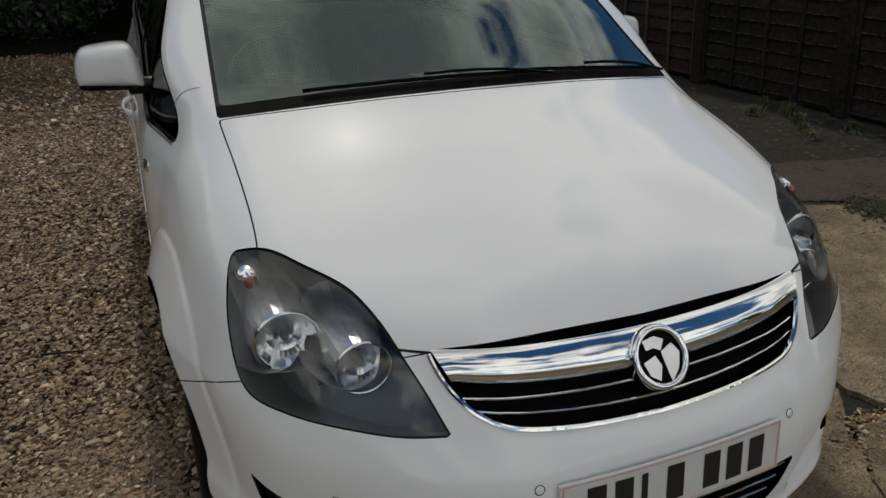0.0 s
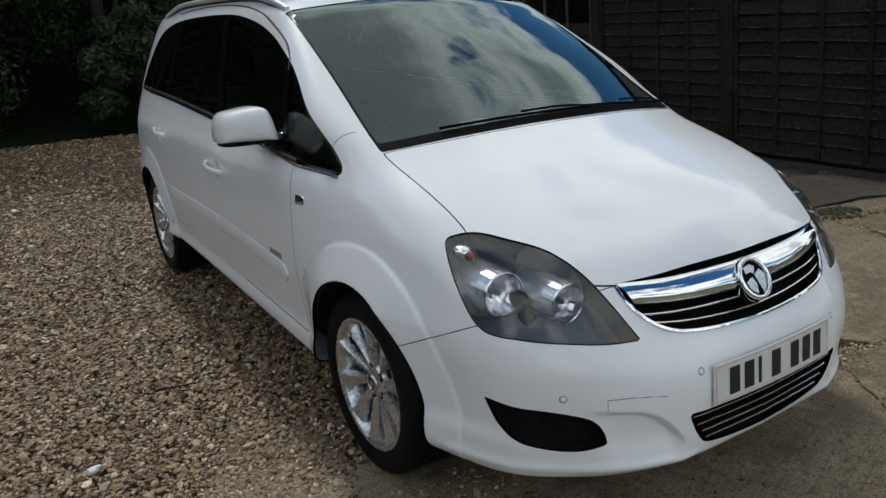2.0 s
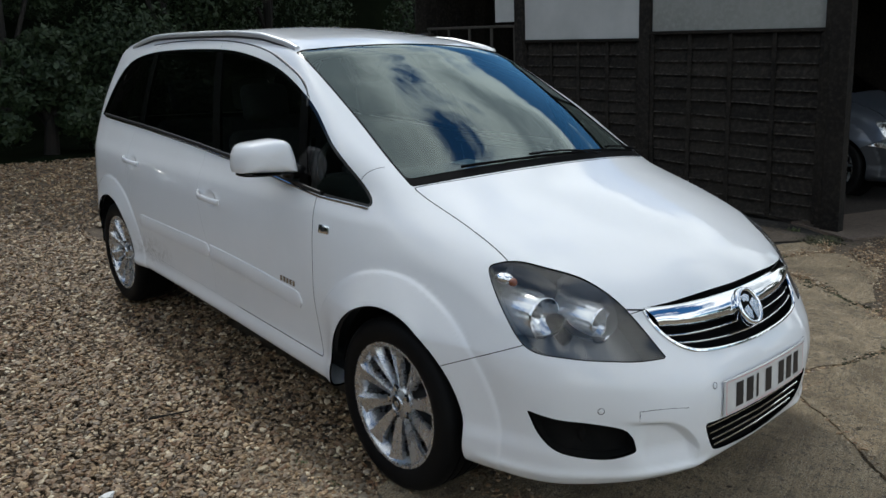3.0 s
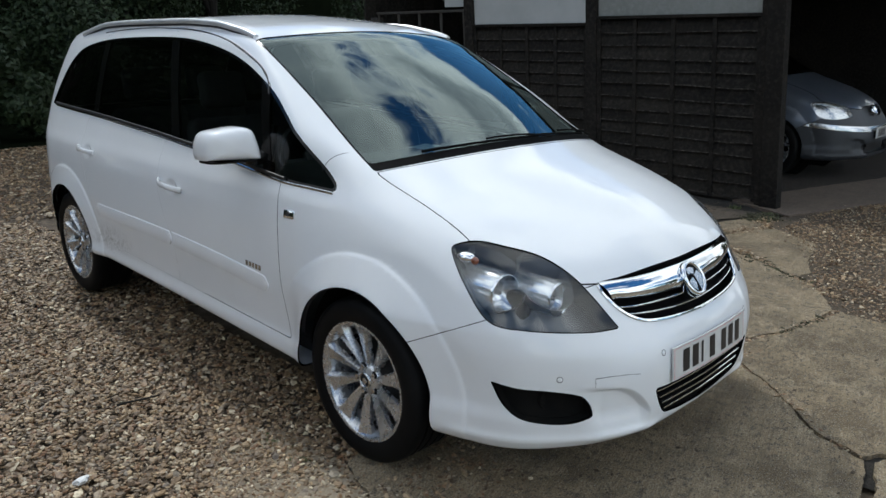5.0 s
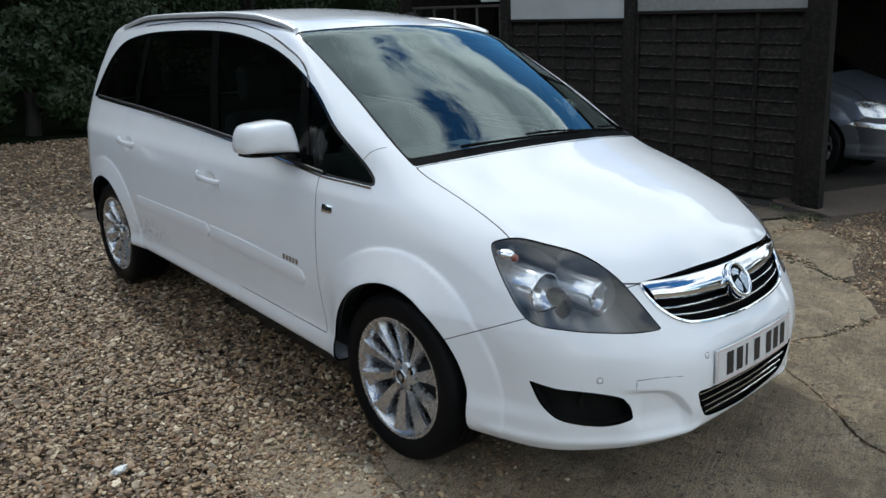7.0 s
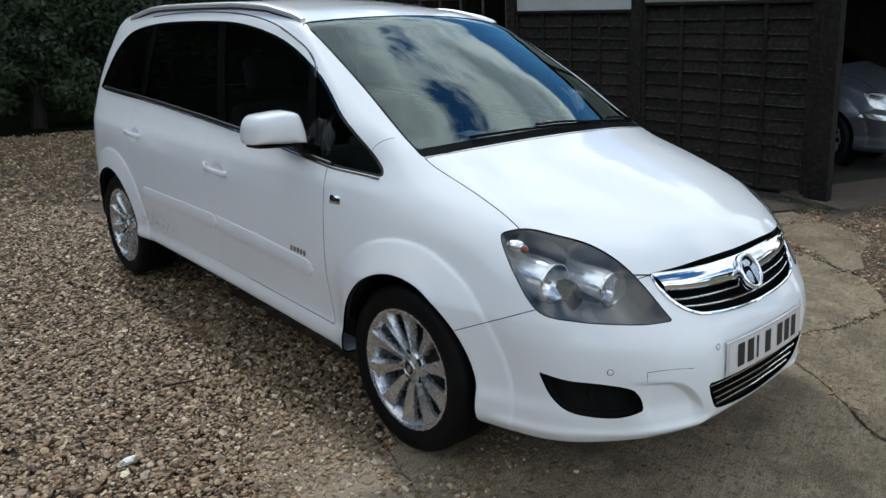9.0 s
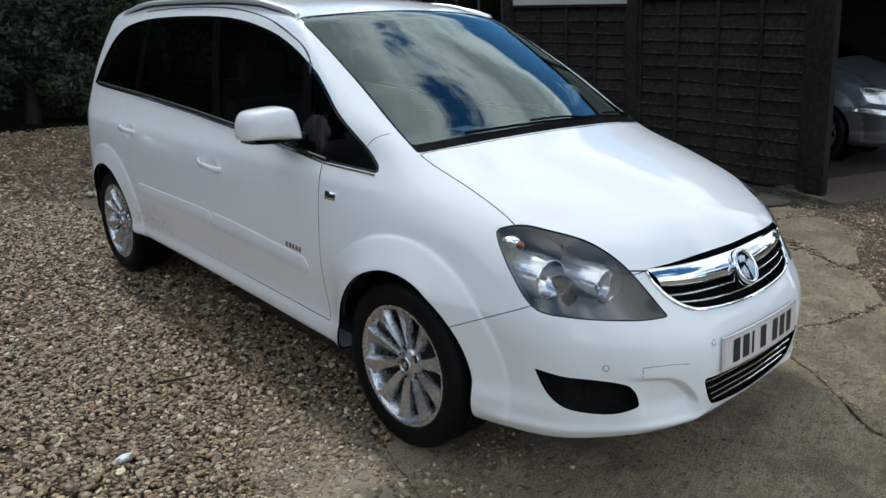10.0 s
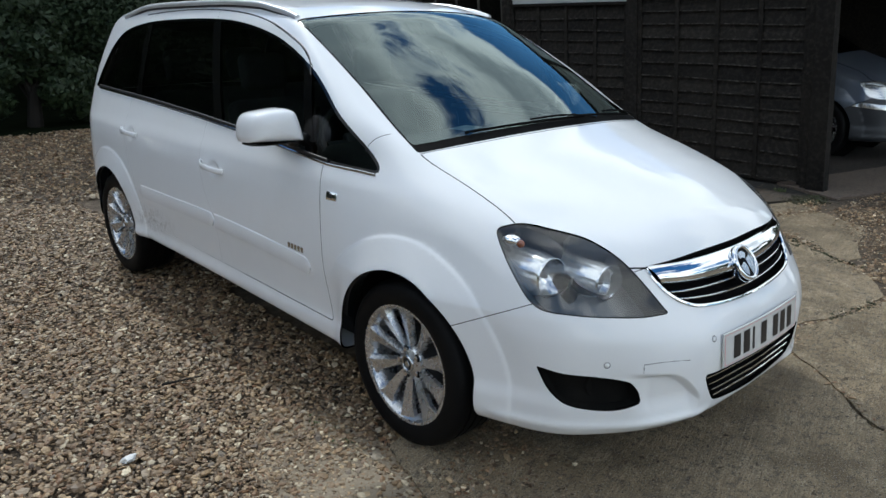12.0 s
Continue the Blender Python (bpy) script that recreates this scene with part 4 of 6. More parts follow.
# door handles, side repeaters, mouldings, window strips
for s in (-1, 1):
    def sided(p):
        return Vector((p.x * -s, p.y, p.z))

    for y0, y1, z0, z1 in ((1.235, 1.455, 0.832, 0.852), (2.250, 2.460, 0.892, 0.906)):
        pts = []
        for i in range(13):
            q = i / 12
            lift = 0.004 + 0.030 * (1 - abs(2 * q - 1)**3) * (1 + 0.0 * q) + 0.014 * math.exp(-((q - 0.48) / 0.26)**4)
            pts.append(sided(from_side(y0 + (y1 - y0) * q, z0 + (z1 - z0) * q, lift)[0]))
        strip("door_handle", pts, oval(0.006, 0.013, 12), PAINT, car)
    p, nr = from_side(0.392, 0.858, 0.002)
    bm = bmesh.new()
    nr2 = Vector((nr.x if s < 0 else -nr.x, nr.y, nr.z))
    fit_to = Matrix.Translation(sided(p)) @ nr2.to_track_quat("Z", "Y").to_matrix().to_4x4()
    box(bm, (-0.028, -0.016, -0.003), (0.028, 0.016, 0.004), 0.004, fit_to)
    rep = part("side_repeater", bm, CHROME, car, "small chrome-rimmed side repeater", True)
    bm = bmesh.new()
    box(bm, (-0.012, -0.008, 0.002), (0.006, 0.008, 0.006), 0.003, fit_to)
    part("lens", bm, BLACK, rep, "", True)
    for y0, y1 in ((0.530, 1.340), (1.349, 2.245)):
        rings = []
        cnt = 40
        for i in range(cnt + 1):
            q = i / cnt
            y = y0 + (y1 - y0) * q
            zc = 0.548 + 0.052 * min((y - 0.5) / 1.1, 1) * (2 - min((y - 0.5) / 1.1, 1)) * 0.8
            end = min(q * (y1 - y0), (1 - q) * (y1 - y0) if y0 > 1 else 9) / 0.035
            tall = 0.036 * math.sqrt(max(1 - (1 - min(end, 1))**2, 0.02)) if y0 < 1 or y1 > 2 else 0.036
            rings.append([sided(from_side(y, zc + tall * h, o)[0]) for h, o in ((-1.0, -0.002), (-0.93, 0.0055), (-0.5, 0.0075), (0.6, 0.0070), (0.93, 0.0040), (1.0, -0.0004))])
        vs = [p for r in rings for p in r]
        fs = [(i * 6 + j, i * 6 + j + 1, (i + 1) * 6 + j + 1, (i + 1) * 6 + j) for i in range(cnt) for j in range(5)]
        fs += [tuple(range(6)), tuple(range(cnt * 6, cnt * 6 + 6))[::-1]]
        mo = mesh_object("door_moulding", vs, fs, PAINT, car)
        mo.data.set_sharp_from_angle(angle=radians(35))
    # model script on the front door: plain dark bars
    for i in range(5):
        p, nr = from_side(0.585 + i * 0.024, 0.612 + i * 0.0006, 0.0015)
        nr2 = Vector((nr.x if s < 0 else -nr.x, nr.y, nr.z))
        bm = bmesh.new()
        box(bm, (-0.0085, -0.011, -0.001), (0.0085, 0.011, 0.0015), 0.001, Matrix.Translation(sided(p)) @ nr2.to_track_quat("Z", "Y").to_matrix().to_4x4())
        part("name_bar", bm, SATIN, car)
    low = [(0.21, 0.953), (0.45, 0.968), (0.84, 1.001), (1.2, 1.024), (1.55, 1.044), (1.88, 1.060), (2.15, 1.073), (2.4, 1.083), (2.75, 1.093), (3.09, 1.101)]
    pts = []
    for (ya, za), (yb, zb) in zip(low, low[1:]):
        pts += [sided(from_side(ya + (yb - ya) * k / 4, za + (zb - za) * k / 4, 0.003)[0]) for k in range(4)]
    strip("window_strip", pts, oval(0.003, 0.0055, 8), DARKCHROME, car, "chrome strip below the side windows")
    pts2 = [p + Vector((0, 0, 0.013)) for p in pts[4:]]
    strip("window_seal", [p + Vector((-0.004 if p.x > 0 else 0.004, 0, 0)) for p in pts2], oval(0.005, 0.008, 8), BLACK, car)
    pts = [sided(from_side(yy, zz, 0.0)[0]) for yy, zz in ((0.69, 1.28), (0.715, 1.325), (0.77, 1.362), (0.84, 1.394), (0.98, 1.440), (1.16, 1.484), (1.42, 1.521), (1.68, 1.538), (2.0, 1.543), (2.3, 1.537), (2.56, 1.522))]
    pts = [Vector(p) for p in smooth_line(pts, 70)]
    strip("door_seal", pts, oval(0.0035, 0.0035, 8), BLACK, car)
    pts = []
    for k in range(9):
        e = Vector((0.742, 0.275, 1.038)).lerp(Vector((0.676, 0.226, 1.086)), k / 8 * 1.25 - 0.35) + Vector((0, 0.010 * math.sin(math.pi * k / 8), 0))
        p, nr = on_skin(e.x + 0.16, e.y, e.z + 0.12, (-0.8, 0, -0.6), 0.0002)
        pts.append(Vector((s * p.x, p.y, p.z)))
    strip("pillar_seam", pts, oval(0.0014, 0.0014, 6), BLACK, car)
    # roof rail
    rail = []
    for i in range(49):
        k = i / 48
        y = 0.985 + 1.93 * k
        a = 0.585 - 0.012 * math.sin(math.pi * k)
        p, nr = from_top(s * a, y, 0.0)
        lift = 0.002 + 0.028 * min(1, (math.sin(math.pi * k) * 2.0))**0.8
        rail.append(p + Vector((0, 0, lift)))
    rl = strip("roof_rail", rail, oval(0.013, 0.013, 12), RAIL, car, "silver roof rail")
    strip("rail_gap", [p - Vector((0, 0, 0.014)) for p in rail], oval(0.006, 0.008, 8), BLACK, rl)
    # tail lamp
    v_, f_ = skin.take(("body",), lambda c: (c[:, 1] + 0.0 > 3.28) & (c[:, 0] > 0.55) & (c[:, 2] > 0.80) & (c[:, 2] < 1.42))
    panel("tail_lamp", v_, f_, RED, car, "red tail lamp", inset=-0.003, flange=0.01, sides=(s,))

# wipers parked on the cowl
for x0, x1, y0 in ((-0.46, 0.16, 0.004), (0.10, 0.60, 0.000)):
    pts = []
    for i in range(25):
        k = i / 24
        x = x0 + (x1 - x0) * k
        y = 0.27 * x * x + y0 + 0.014 + 0.012 * (1 - k)
        pts.append(from_top(x, y, 0.008)[0])
    wiper = strip("wiper", pts, oval(0.004, 0.005, 8), COWL_BLACK, car)
    arm = []
    for k in (0.0, 0.2, 0.4, 0.6, 0.8, 1.0):
        x = x1 + 0.06 + ((x0 + x1) / 2 - x1 - 0.06) * k
        arm.append(from_top(x, 0.27 * x * x - 0.002 + 0.040 * k, 0.012 + 0.012 * math.sin(math.pi * k))[0])
    strip("wiper_arm", arm, oval(0.006, 0.004, 8), COWL_BLACK, wiper)
panel("cowl", *skin.take(("cowl",)), COWL_BLACK, car, inset=0.002, flange=0.01)

# cabin: dashboard, steering wheel, seats, mirror
bm = bmesh.new()
box(bm, (-0.66, 0.16, 0.62), (0.66, 0.80, 0.985), 0.06, None, 3)
part("dashboard", bm, DASH, car, "dark grey dashboard", True)
bm = bmesh.new()
box(bm, (-0.075, -0.045, 0.0), (0.075, 0.045, 0.002), 0.0, pose(0.14, 0.70, 0.987, 2, 0, 14))
tagged(part("paper", bm, PAPER), "pale green paper lying on the dashboard", "paper")
# door top, coloured pale to look sunlit
bm = bmesh.new()
box(bm, (0.745, 0.80, 0.985), (0.790, 1.46, 1.004), 0.006, None, 2)
part("door_ledge", bm, LIT_TRIM, car, "top of the inner door trim, painted pale as if sunlit", True)
# added pale strip in place of light reflected along the dashboard lip
bm = bmesh.new()
box(bm, (-0.60, 0.150, 0.962), (0.60, 0.178, 0.984), 0.009, None, 3)
part("demister_vent", bm, LIT_TRIM, car, "pale strip painted for light caught along the dashboard lip", True)
verts, faces = [], []
for i in range(40):
    a = 2 * math.pi * i / 40
    for j in range(8):
        b = 2 * math.pi * j / 8
        r = 0.178 + 0.014 * math.cos(b)
        verts.append((r * math.cos(a), r * math.sin(a), 0.014 * math.sin(b)))
faces = [(i * 8 + j, ((i + 1) % 40) * 8 + j, ((i + 1) % 40) * 8 + (j + 1) % 8, i * 8 + (j + 1) % 8) for i in range(40) for j in range(8)]
sw = mesh_object("steering_wheel", verts, faces, BLACK, car)
sw.matrix_basis = pose(-0.36, 0.90, 0.95, 62, 0, 0)
bm = bmesh.new()
box(bm, (-0.16, -0.02, -0.01), (0.16, 0.02, 0.01), 0.008)
box(bm, (-0.06, -0.05, -0.02), (0.06, 0.05, 0.02), 0.015)
part("wheel_boss", bm, BLACK, sw, smooth=True)
for x, y in ((-0.36, 1.15), (0.36, 1.15), (-0.40, 2.0), (0.0, 2.0), (0.40, 2.0)):
    bm = bmesh.new()
    box(bm, (x - 0.24, y - 0.10, 0.34), (x + 0.24, y + 0.42, 0.58), 0.06, None, 3)
    seat = part("seat", bm, CLOTH, car, "", True)
    bm = bmesh.new()
    box(bm, (-0.23, -0.06, 0), (0.23, 0.07, 0.60), 0.05, pose(x, y + 0.36, 0.52, -16, 0, 0), 3)
    part("seat_back", bm, CLOTH, seat, "", True)
    bm = bmesh.new()
    box(bm, (-0.125, -0.045, 0), (0.125, 0.05, 0.19), 0.04, pose(x, y + 0.55, 1.14, -10, 0, 0), 3)
    part("headrest", bm, CLOTH, seat, "", True)
bm = bmesh.new()
box(bm, (-0.12, -0.015, -0.035), (0.12, 0.015, 0.035), 0.012, pose(0, 0.80, 1.385, 15, 0, 0))
part("rear_view_mirror", bm, BLACK, car, "", True)


# ---------------------------------------------------------------- the setting
BRUSHED = 0.28          # radians: the turn of the broom marks


def concrete_material():
    """Old yard concrete: broad stains, fine grit, brushed grain and dark specks."""
    m = bpy.data.materials.new("concrete")
    m.use_nodes = True
    nt = m.node_tree
    b = nt.nodes["Principled BSDF"]
    b.inputs["Roughness"].default_value, b.inputs["Specular IOR Level"].default_value = 0.92, 0.3
    tc = nt.nodes.new("ShaderNodeTexCoord")

    def noise_at(s, detail=6.0, rough=0.65, stretch=None):
        n = nt.nodes.new("ShaderNodeTexNoise")
        n.inputs["Scale"].default_value, n.inputs["Detail"].default_value, n.inputs["Roughness"].default_value = s, detail, rough
        src = tc.outputs["Object"]
        if stretch:
            mp = nt.nodes.new("ShaderNodeMapping")
            mp.vector_type = "TEXTURE"
            mp.inputs["Scale"].default_value, mp.inputs["Rotation"].default_value = stretch, (0, 0, BRUSHED)
            nt.links.new(src, mp.inputs["Vector"])
            src = mp.outputs[0]
        nt.links.new(src, n.inputs["Vector"])
        return n.outputs["Fac"]

    def over(fac, base, colour, lo, hi):
        mx = nt.nodes.new("ShaderNodeMix")
        mx.data_type = "RGBA"
        nt.links.new(ramp_to(nt, fac, 0.0, 1.0, lo, hi), mx.inputs["Factor"])
        if isinstance(base, tuple):
            mx.inputs["A"].default_value = (*base, 1)
        else:
            nt.links.new(base, mx.inputs["A"])
        mx.inputs["B"].default_value = (*colour, 1)
        return mx.outputs["Result"]

    c = over(noise_at(1.7), (0.270, 0.208, 0.128), (0.145, 0.109, 0.064), 0.44, 0.57)
    c = over(noise_at(6.0), c, (0.350, 0.284, 0.186), 0.50, 0.68)
    c = over(noise_at(28.0, 5.0, 0.7), c, (0.110, 0.086, 0.058), 0.51, 0.62)
    c = over(noise_at(130.0, 3.0), c, (0.055, 0.046, 0.035), 0.53, 0.61)
    c = over(noise_at(210.0, 2.0), c, (0.44, 0.41, 0.34), 0.58, 0.68)
    grain = noise_at(6.0, 3.0, 0.55, (1, 0.06, 1))
    c = over(grain, c, (0.150, 0.116, 0.076), 0.47, 0.80)
    oi = nt.nodes.new("ShaderNodeObjectInfo")
    hsv = nt.nodes.new("ShaderNodeHueSaturation")
    nt.links.new(ramp_to(nt, oi.outputs["Random"], 0.85, 1.12), hsv.inputs["Value"])
    nt.links.new(c, hsv.inputs["Color"])
    nt.links.new(hsv.outputs[0], b.inputs["Base Color"])
    add = nt.nodes.new("ShaderNodeMath")
    add.operation = "ADD"
    nt.links.new(noise_at(120.0, 5.0), add.inputs[0])
    nt.links.new(grain, add.inputs[1])
    bp = nt.nodes.new("ShaderNodeBump")
    bp.inputs["Strength"].default_value, bp.inputs["Distance"].default_value = 1.0, 0.006
    nt.links.new(add.outputs[0], bp.inputs["Height"])
    nt.links.new(bp.outputs[0], b.inputs["Normal"])
    return m


GRAVEL_BED = material("gravel_bed", (0.105, 0.077, 0.050), 0.95, vary=(0.068, 0.050, 0.033), scale=1.4, second=(0.16, 0.122, 0.084), bump=0.010, bump_scale=55)
CONCRETE = concrete_material()
CREOSOTE = material("creosoted_timber", (0.0195, 0.0166, 0.0132), 0.88, vary=(0.0095, 0.0083, 0.0070), scale=2.3, spec=0.16, second=(0.034, 0.0290, 0.0240), bump=0.002, bump_scale=60, random_tone=0.25)
SAWN_EDGE = material("worn_board_edge", (0.016, 0.0135, 0.011), 0.9, vary=(0.034, 0.030, 0.025), scale=2.2, second=(0.11, 0.10, 0.085), spec=0.1)
WHITEWALL = material("white_board", (0.45, 0.45, 0.43), 0.8, vary=(0.37, 0.37, 0.35), scale=2, bump=0.001, bump_scale=40)
REDBOARD = material("red_brown_board", (0.034, 0.023, 0.018), 0.9, vary=(0.020, 0.014, 0.011), scale=3, spec=0.16, second=(0.050, 0.036, 0.029), bump=0.002, bump_scale=60, random_tone=0.2)
PALEPOST = material("weathered_timber", (0.062, 0.056, 0.048), 0.9, vary=(0.040, 0.036, 0.031), scale=5, spec=0.16, second=(0.085, 0.078, 0.068), bump=0.002, bump_scale=60)
GREYWALL = material("grey_board", (0.24, 0.24, 0.22), 0.8, vary=(0.19, 0.19, 0.17), scale=2, second=(0.26, 0.26, 0.24), bump=0.001, bump_scale=40)
LEAF = material("dark_leaf", (0.017, 0.030, 0.0115), 0.6, vary=(0.036, 0.055, 0.021), scale=1.1, second=(0.010, 0.018, 0.007), spec=0.3)
BARK = material("bark", (0.018, 0.0145, 0.011), 0.95, vary=(0.011, 0.009, 0.007), scale=5, bump=0.006, bump_scale=40)
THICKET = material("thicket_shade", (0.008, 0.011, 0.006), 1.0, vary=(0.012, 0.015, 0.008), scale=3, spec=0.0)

verts, faces = [], []
for i in range(61):
    for j in range(61):
        x, y = (i - 30) * 3.0, (j - 30) * 3.0
        if abs(x) > 60 or abs(y) > 60:
            x, y = x * 8, y * 8
        verts.append((x, y, -0.035))
faces = [(i * 61 + j, (i + 1) * 61 + j, (i + 1) * 61 + j + 1, i * 61 + j + 1) for i in range(60) for j in range(60)]
ground = mesh_object("ground", verts, faces, GRAVEL_BED)
tagged(ground, "brown gravel yard reaching out to the trees", "ground", kind="structure")

# fence along the car's left, of lapped boards between dark posts, with white boards above
fence_x = 4.6
def fence_top(y):
    return 1.745 - 0.035 * (y - 1.0)

LEAN = 0.07          # the old fence leans along its length


def leaning(ob, foot=1.66):
    """Sets a timber piece out of plumb, along the fence."""
    for v in ob.data.vertices:
        v.co.y += LEAN * (v.co.z - foot)
    return ob


fence = empty("fence", "dark creosoted lap fence panels between timber posts", "fence")
rng = random.Random(4)
POSTS = (0.915, 2.79, 4.56, 6.33, 8.10, 9.87)
for bay in range(5):
    low = bay > 1
    ya, yb = POSTS[bay] + 0.065, POSTS[bay + 1] - 0.065
    mid = (ya + yb) / 2
    z0 = fence_top(mid) if not low else 1.872 - 0.062 * (mid - 4.8)
    drop = z0 - 1.745
    tone = REDBOARD if low else CREOSOTE
    for k in range(9 if low else 13):
        bm = bmesh.new()
        zb = 0.05 + k * 0.128 + drop * k / 13
        sag = rng.uniform(-0.010, 0.010)
        tip = rng.uniform(-0.012, 0.012)
        bmesh.ops.create_grid(bm, x_segments=12, y_segments=2, size=0.5)
        for v in bm.verts:
            u, w = v.co.x + 0.5, (0.0, 0.075, 1.0)[round(2 * v.co.y + 1)]
            rag = 0.004 * math.sin(7 * u + k * 2.1) + 0.006 * noise.noise((9 * u, 3.1 * k, bay * 5.0))
            v.co = Vector((fence_x - 0.022 * (1 - w) + 0.010 * w, ya + (yb - ya) * u, zb + w * 0.142 + (sag + tip * (u - 0.5) + rag) * (1 - w)))
        r = bmesh.ops.extrude_face_region(bm, geom=bm.faces[:])
        bmesh.ops.translate(bm, vec=(0.010, 0, 0), verts=[g for g in r["geom"] if isinstance(g, bmesh.types.BMVert)])
        bmesh.ops.recalc_face_normals(bm, faces=bm.faces)
        board = leaning(part("board", bm, tone, fence))
        board.data.materials.append(SAWN_EDGE)
        for f in board.data.polygons:
            if f.area < 0.0025 and f.normal.x < -0.5:
                f.material_index = 1
    for k in range(5):
        yy = ya + k * (yb - ya - 0.042) / 4
        bm = bmesh.new()
        box(bm, (fence_x - 0.038, yy, 0.03), (fence_x - 0.023, yy + 0.042, z0 - 0.01), 0.004)
        leaning(part("batten", bm, PALEPOST if low else CREOSOTE, fence))
    bm = bmesh.new()
    box(bm, (fence_x - 0.055, ya - 0.005, z0 - 0.012), (fence_x + 0.035, yb + 0.005, z0 + 0.018), 0.004)
    leaning(part("capping", bm, PALEPOST if low else CREOSOTE, fence))
    bm = bmesh.new()
    box(bm, (fence_x - 0.06, POSTS[bay] - 0.065, 0.0), (fence_x + 0.06, POSTS[bay] + 0.065, 2.62 if bay < 3 else z0 + 0.06), 0.006)
    leaning(part("post", bm, PALEPOST if bay > 2 else CREOSOTE, fence))
    if bay < 2:
        bm = bmesh.new()
        box(bm, (fence_x - 0.008, ya, z0 + 0.02), (fence_x + 0.010, yb, 2.60), 0.003)
        leaning(part("upper_board", bm, WHITEWALL if bay else GREYWALL, fence, "white painted board" if bay else "dull grey painted board"))
bm = bmesh.new()
box(bm, (fence_x - 0.004, 4.63, 1.885), (fence_x + 0.008, 5.0, 2.5), 0.003)
leaning(part("upper_board", bm, WHITEWALL, fence, "white painted board"))

# the open car port beyond the fence's end
port = empty("car_port", "dark timber car port with a felted roof", "car port")
bm = bmesh.new()
box(bm, (4.50, 0.675, 0.0), (4.62, 0.835, 2.62), 0.008)
leaning(part("post", bm, CREOSOTE, port, "stout dark timber post"), 0.5)
bm = bmesh.new()
box(bm, (4.57, 0.80, 0.02), (4.60, 0.90, 2.5), 0.004)
leaning(part("closing_board", bm, CREOSOTE, port), 0.9)
bm = bmesh.new()
box(bm, (7.45, 4.2, 0.0), (7.57, 4.32, 2.55), 0.008)
part("post", bm, PALEPOST, port, "weathered grey timber post")
bm = bmesh.new()
box(bm, (4.35, 0.55, 2.50), (12.2, 0.68, 2.68), 0.006)
part("front_beam", bm, CREOSOTE, port)
# roof is out of view; its overhang past the beam is added to shade the port
bm = bmesh.new()
box(bm, (4.62, -0.5, 2.685), (12.3, 7.2, 2.76), 0.01)
part("roof", bm, BARK, port)
for k in range(40):
    bm = bmesh.new()
    box(bm, (4.62 + k * 0.19, 6.6 + 0.012 * (k % 2), 0.0), (4.62 + k * 0.19 + 0.185, 6.63 + 0.012 * (k % 2), 2.68), 0.003)
    part("back_board", bm, CREOSOTE, port)
bm = bmesh.new()
box(bm, (12.1, 0.5, 0.0), (12.2, 7.0, 2.68), 0.01)
part("side_wall", bm, CREOSOTE, port)

def leaves(name, blobs, n, size, mat, parent, seed):
    """A crown of many small leaves in and on a heap of rounded blobs (x, y, z, rx, ry, rz)."""
    rng = np.random.default_rng(seed)
    w = np.array([b[3] * b[4] * b[5] for b in blobs])**0.67
    pick = rng.choice(len(blobs), n, p=w / w.sum())
    b = np.array(blobs, float)[pick]
    d = rng.normal(size=(n, 3))
    d /= np.linalg.norm(d, axis=1, keepdims=True)
    p = b[:, :3] + d * b[:, 3:] * (1 - 0.45 * rng.random((n, 1))**1.5) * (1 + 0.10 * np.sin(7 * d[:, :1] + 5 * d[:, 1:2]))
    nrm = d + rng.normal(size=(n, 3)) * 0.7
    nrm /= np.linalg.norm(nrm, axis=1, keepdims=True)
    t = np.cross(nrm, rng.normal(size=(n, 3)))
    t /= np.linalg.norm(t, axis=1, keepdims=True)
    s = np.cross(nrm, t)
    L = size * (0.6 + 0.8 * rng.random((n, 1)))
    v = np.stack([p - t * L, p + s * L * 0.45, p + t * L, p - s * L * 0.45], 1).reshape(-1, 3)
    v[:, 2] = np.maximum(v[:, 2], 0.0)
    f = np.arange(4 * n).reshape(-1, 4)
    me = bpy.data.meshes.new(name)
    me.vertices.add(len(v))
    me.vertices.foreach_set("co", v.ravel())
    me.loops.add(4 * n)
    me.loops.foreach_set("vertex_index", f.ravel())
    me.polygons.add(n)
    me.polygons.foreach_set("loop_start", np.arange(n) * 4)
    me.update(calc_edges=True)
    me.materials.append(mat)
    ob = new(name, me)
    ob.parent = parent
    return ob


def shrub(at, wide, tall, n, seed, label, size=0.05, group="hedgerow trees"):
    rng = random.Random(seed)
    t = empty("tree", label, "tree", at, group)
    bm = bmesh.new()
    rod(bm, (0, 0, -0.05), (0.1, 0, tall * 0.5), 0.12, 0.06)
    for k in range(6):
        a = k * 1.05 + rng.random()
        rod(bm, (0.03, 0, tall * (0.1 + 0.05 * k)), (math.cos(a) * wide * 0.5, math.sin(a) * wide * 0.4, tall * (0.45 + 0.07 * k)), 0.05, 0.015, 7)
    part("trunk", bm, BARK, t)
    blobs = []
    for k in range(26):
        a, q = rng.random() * 6.283, rng.random()
        rad = wide * (0.75 * math.sqrt(rng.random()))
        z = tall * (0.08 + 0.82 * q)
        r = wide * (0.22 + 0.20 * rng.random()) * (1.15 - 0.55 * q)
        blobs.append((math.cos(a) * rad * (1.1 - 0.6 * q), math.sin(a) * rad * 0.7 * (1.1 - 0.6 * q), z, r, r * 0.9, r * 0.8))
    leaves("crown", blobs, n, size, LEAF, t, seed)
    return t


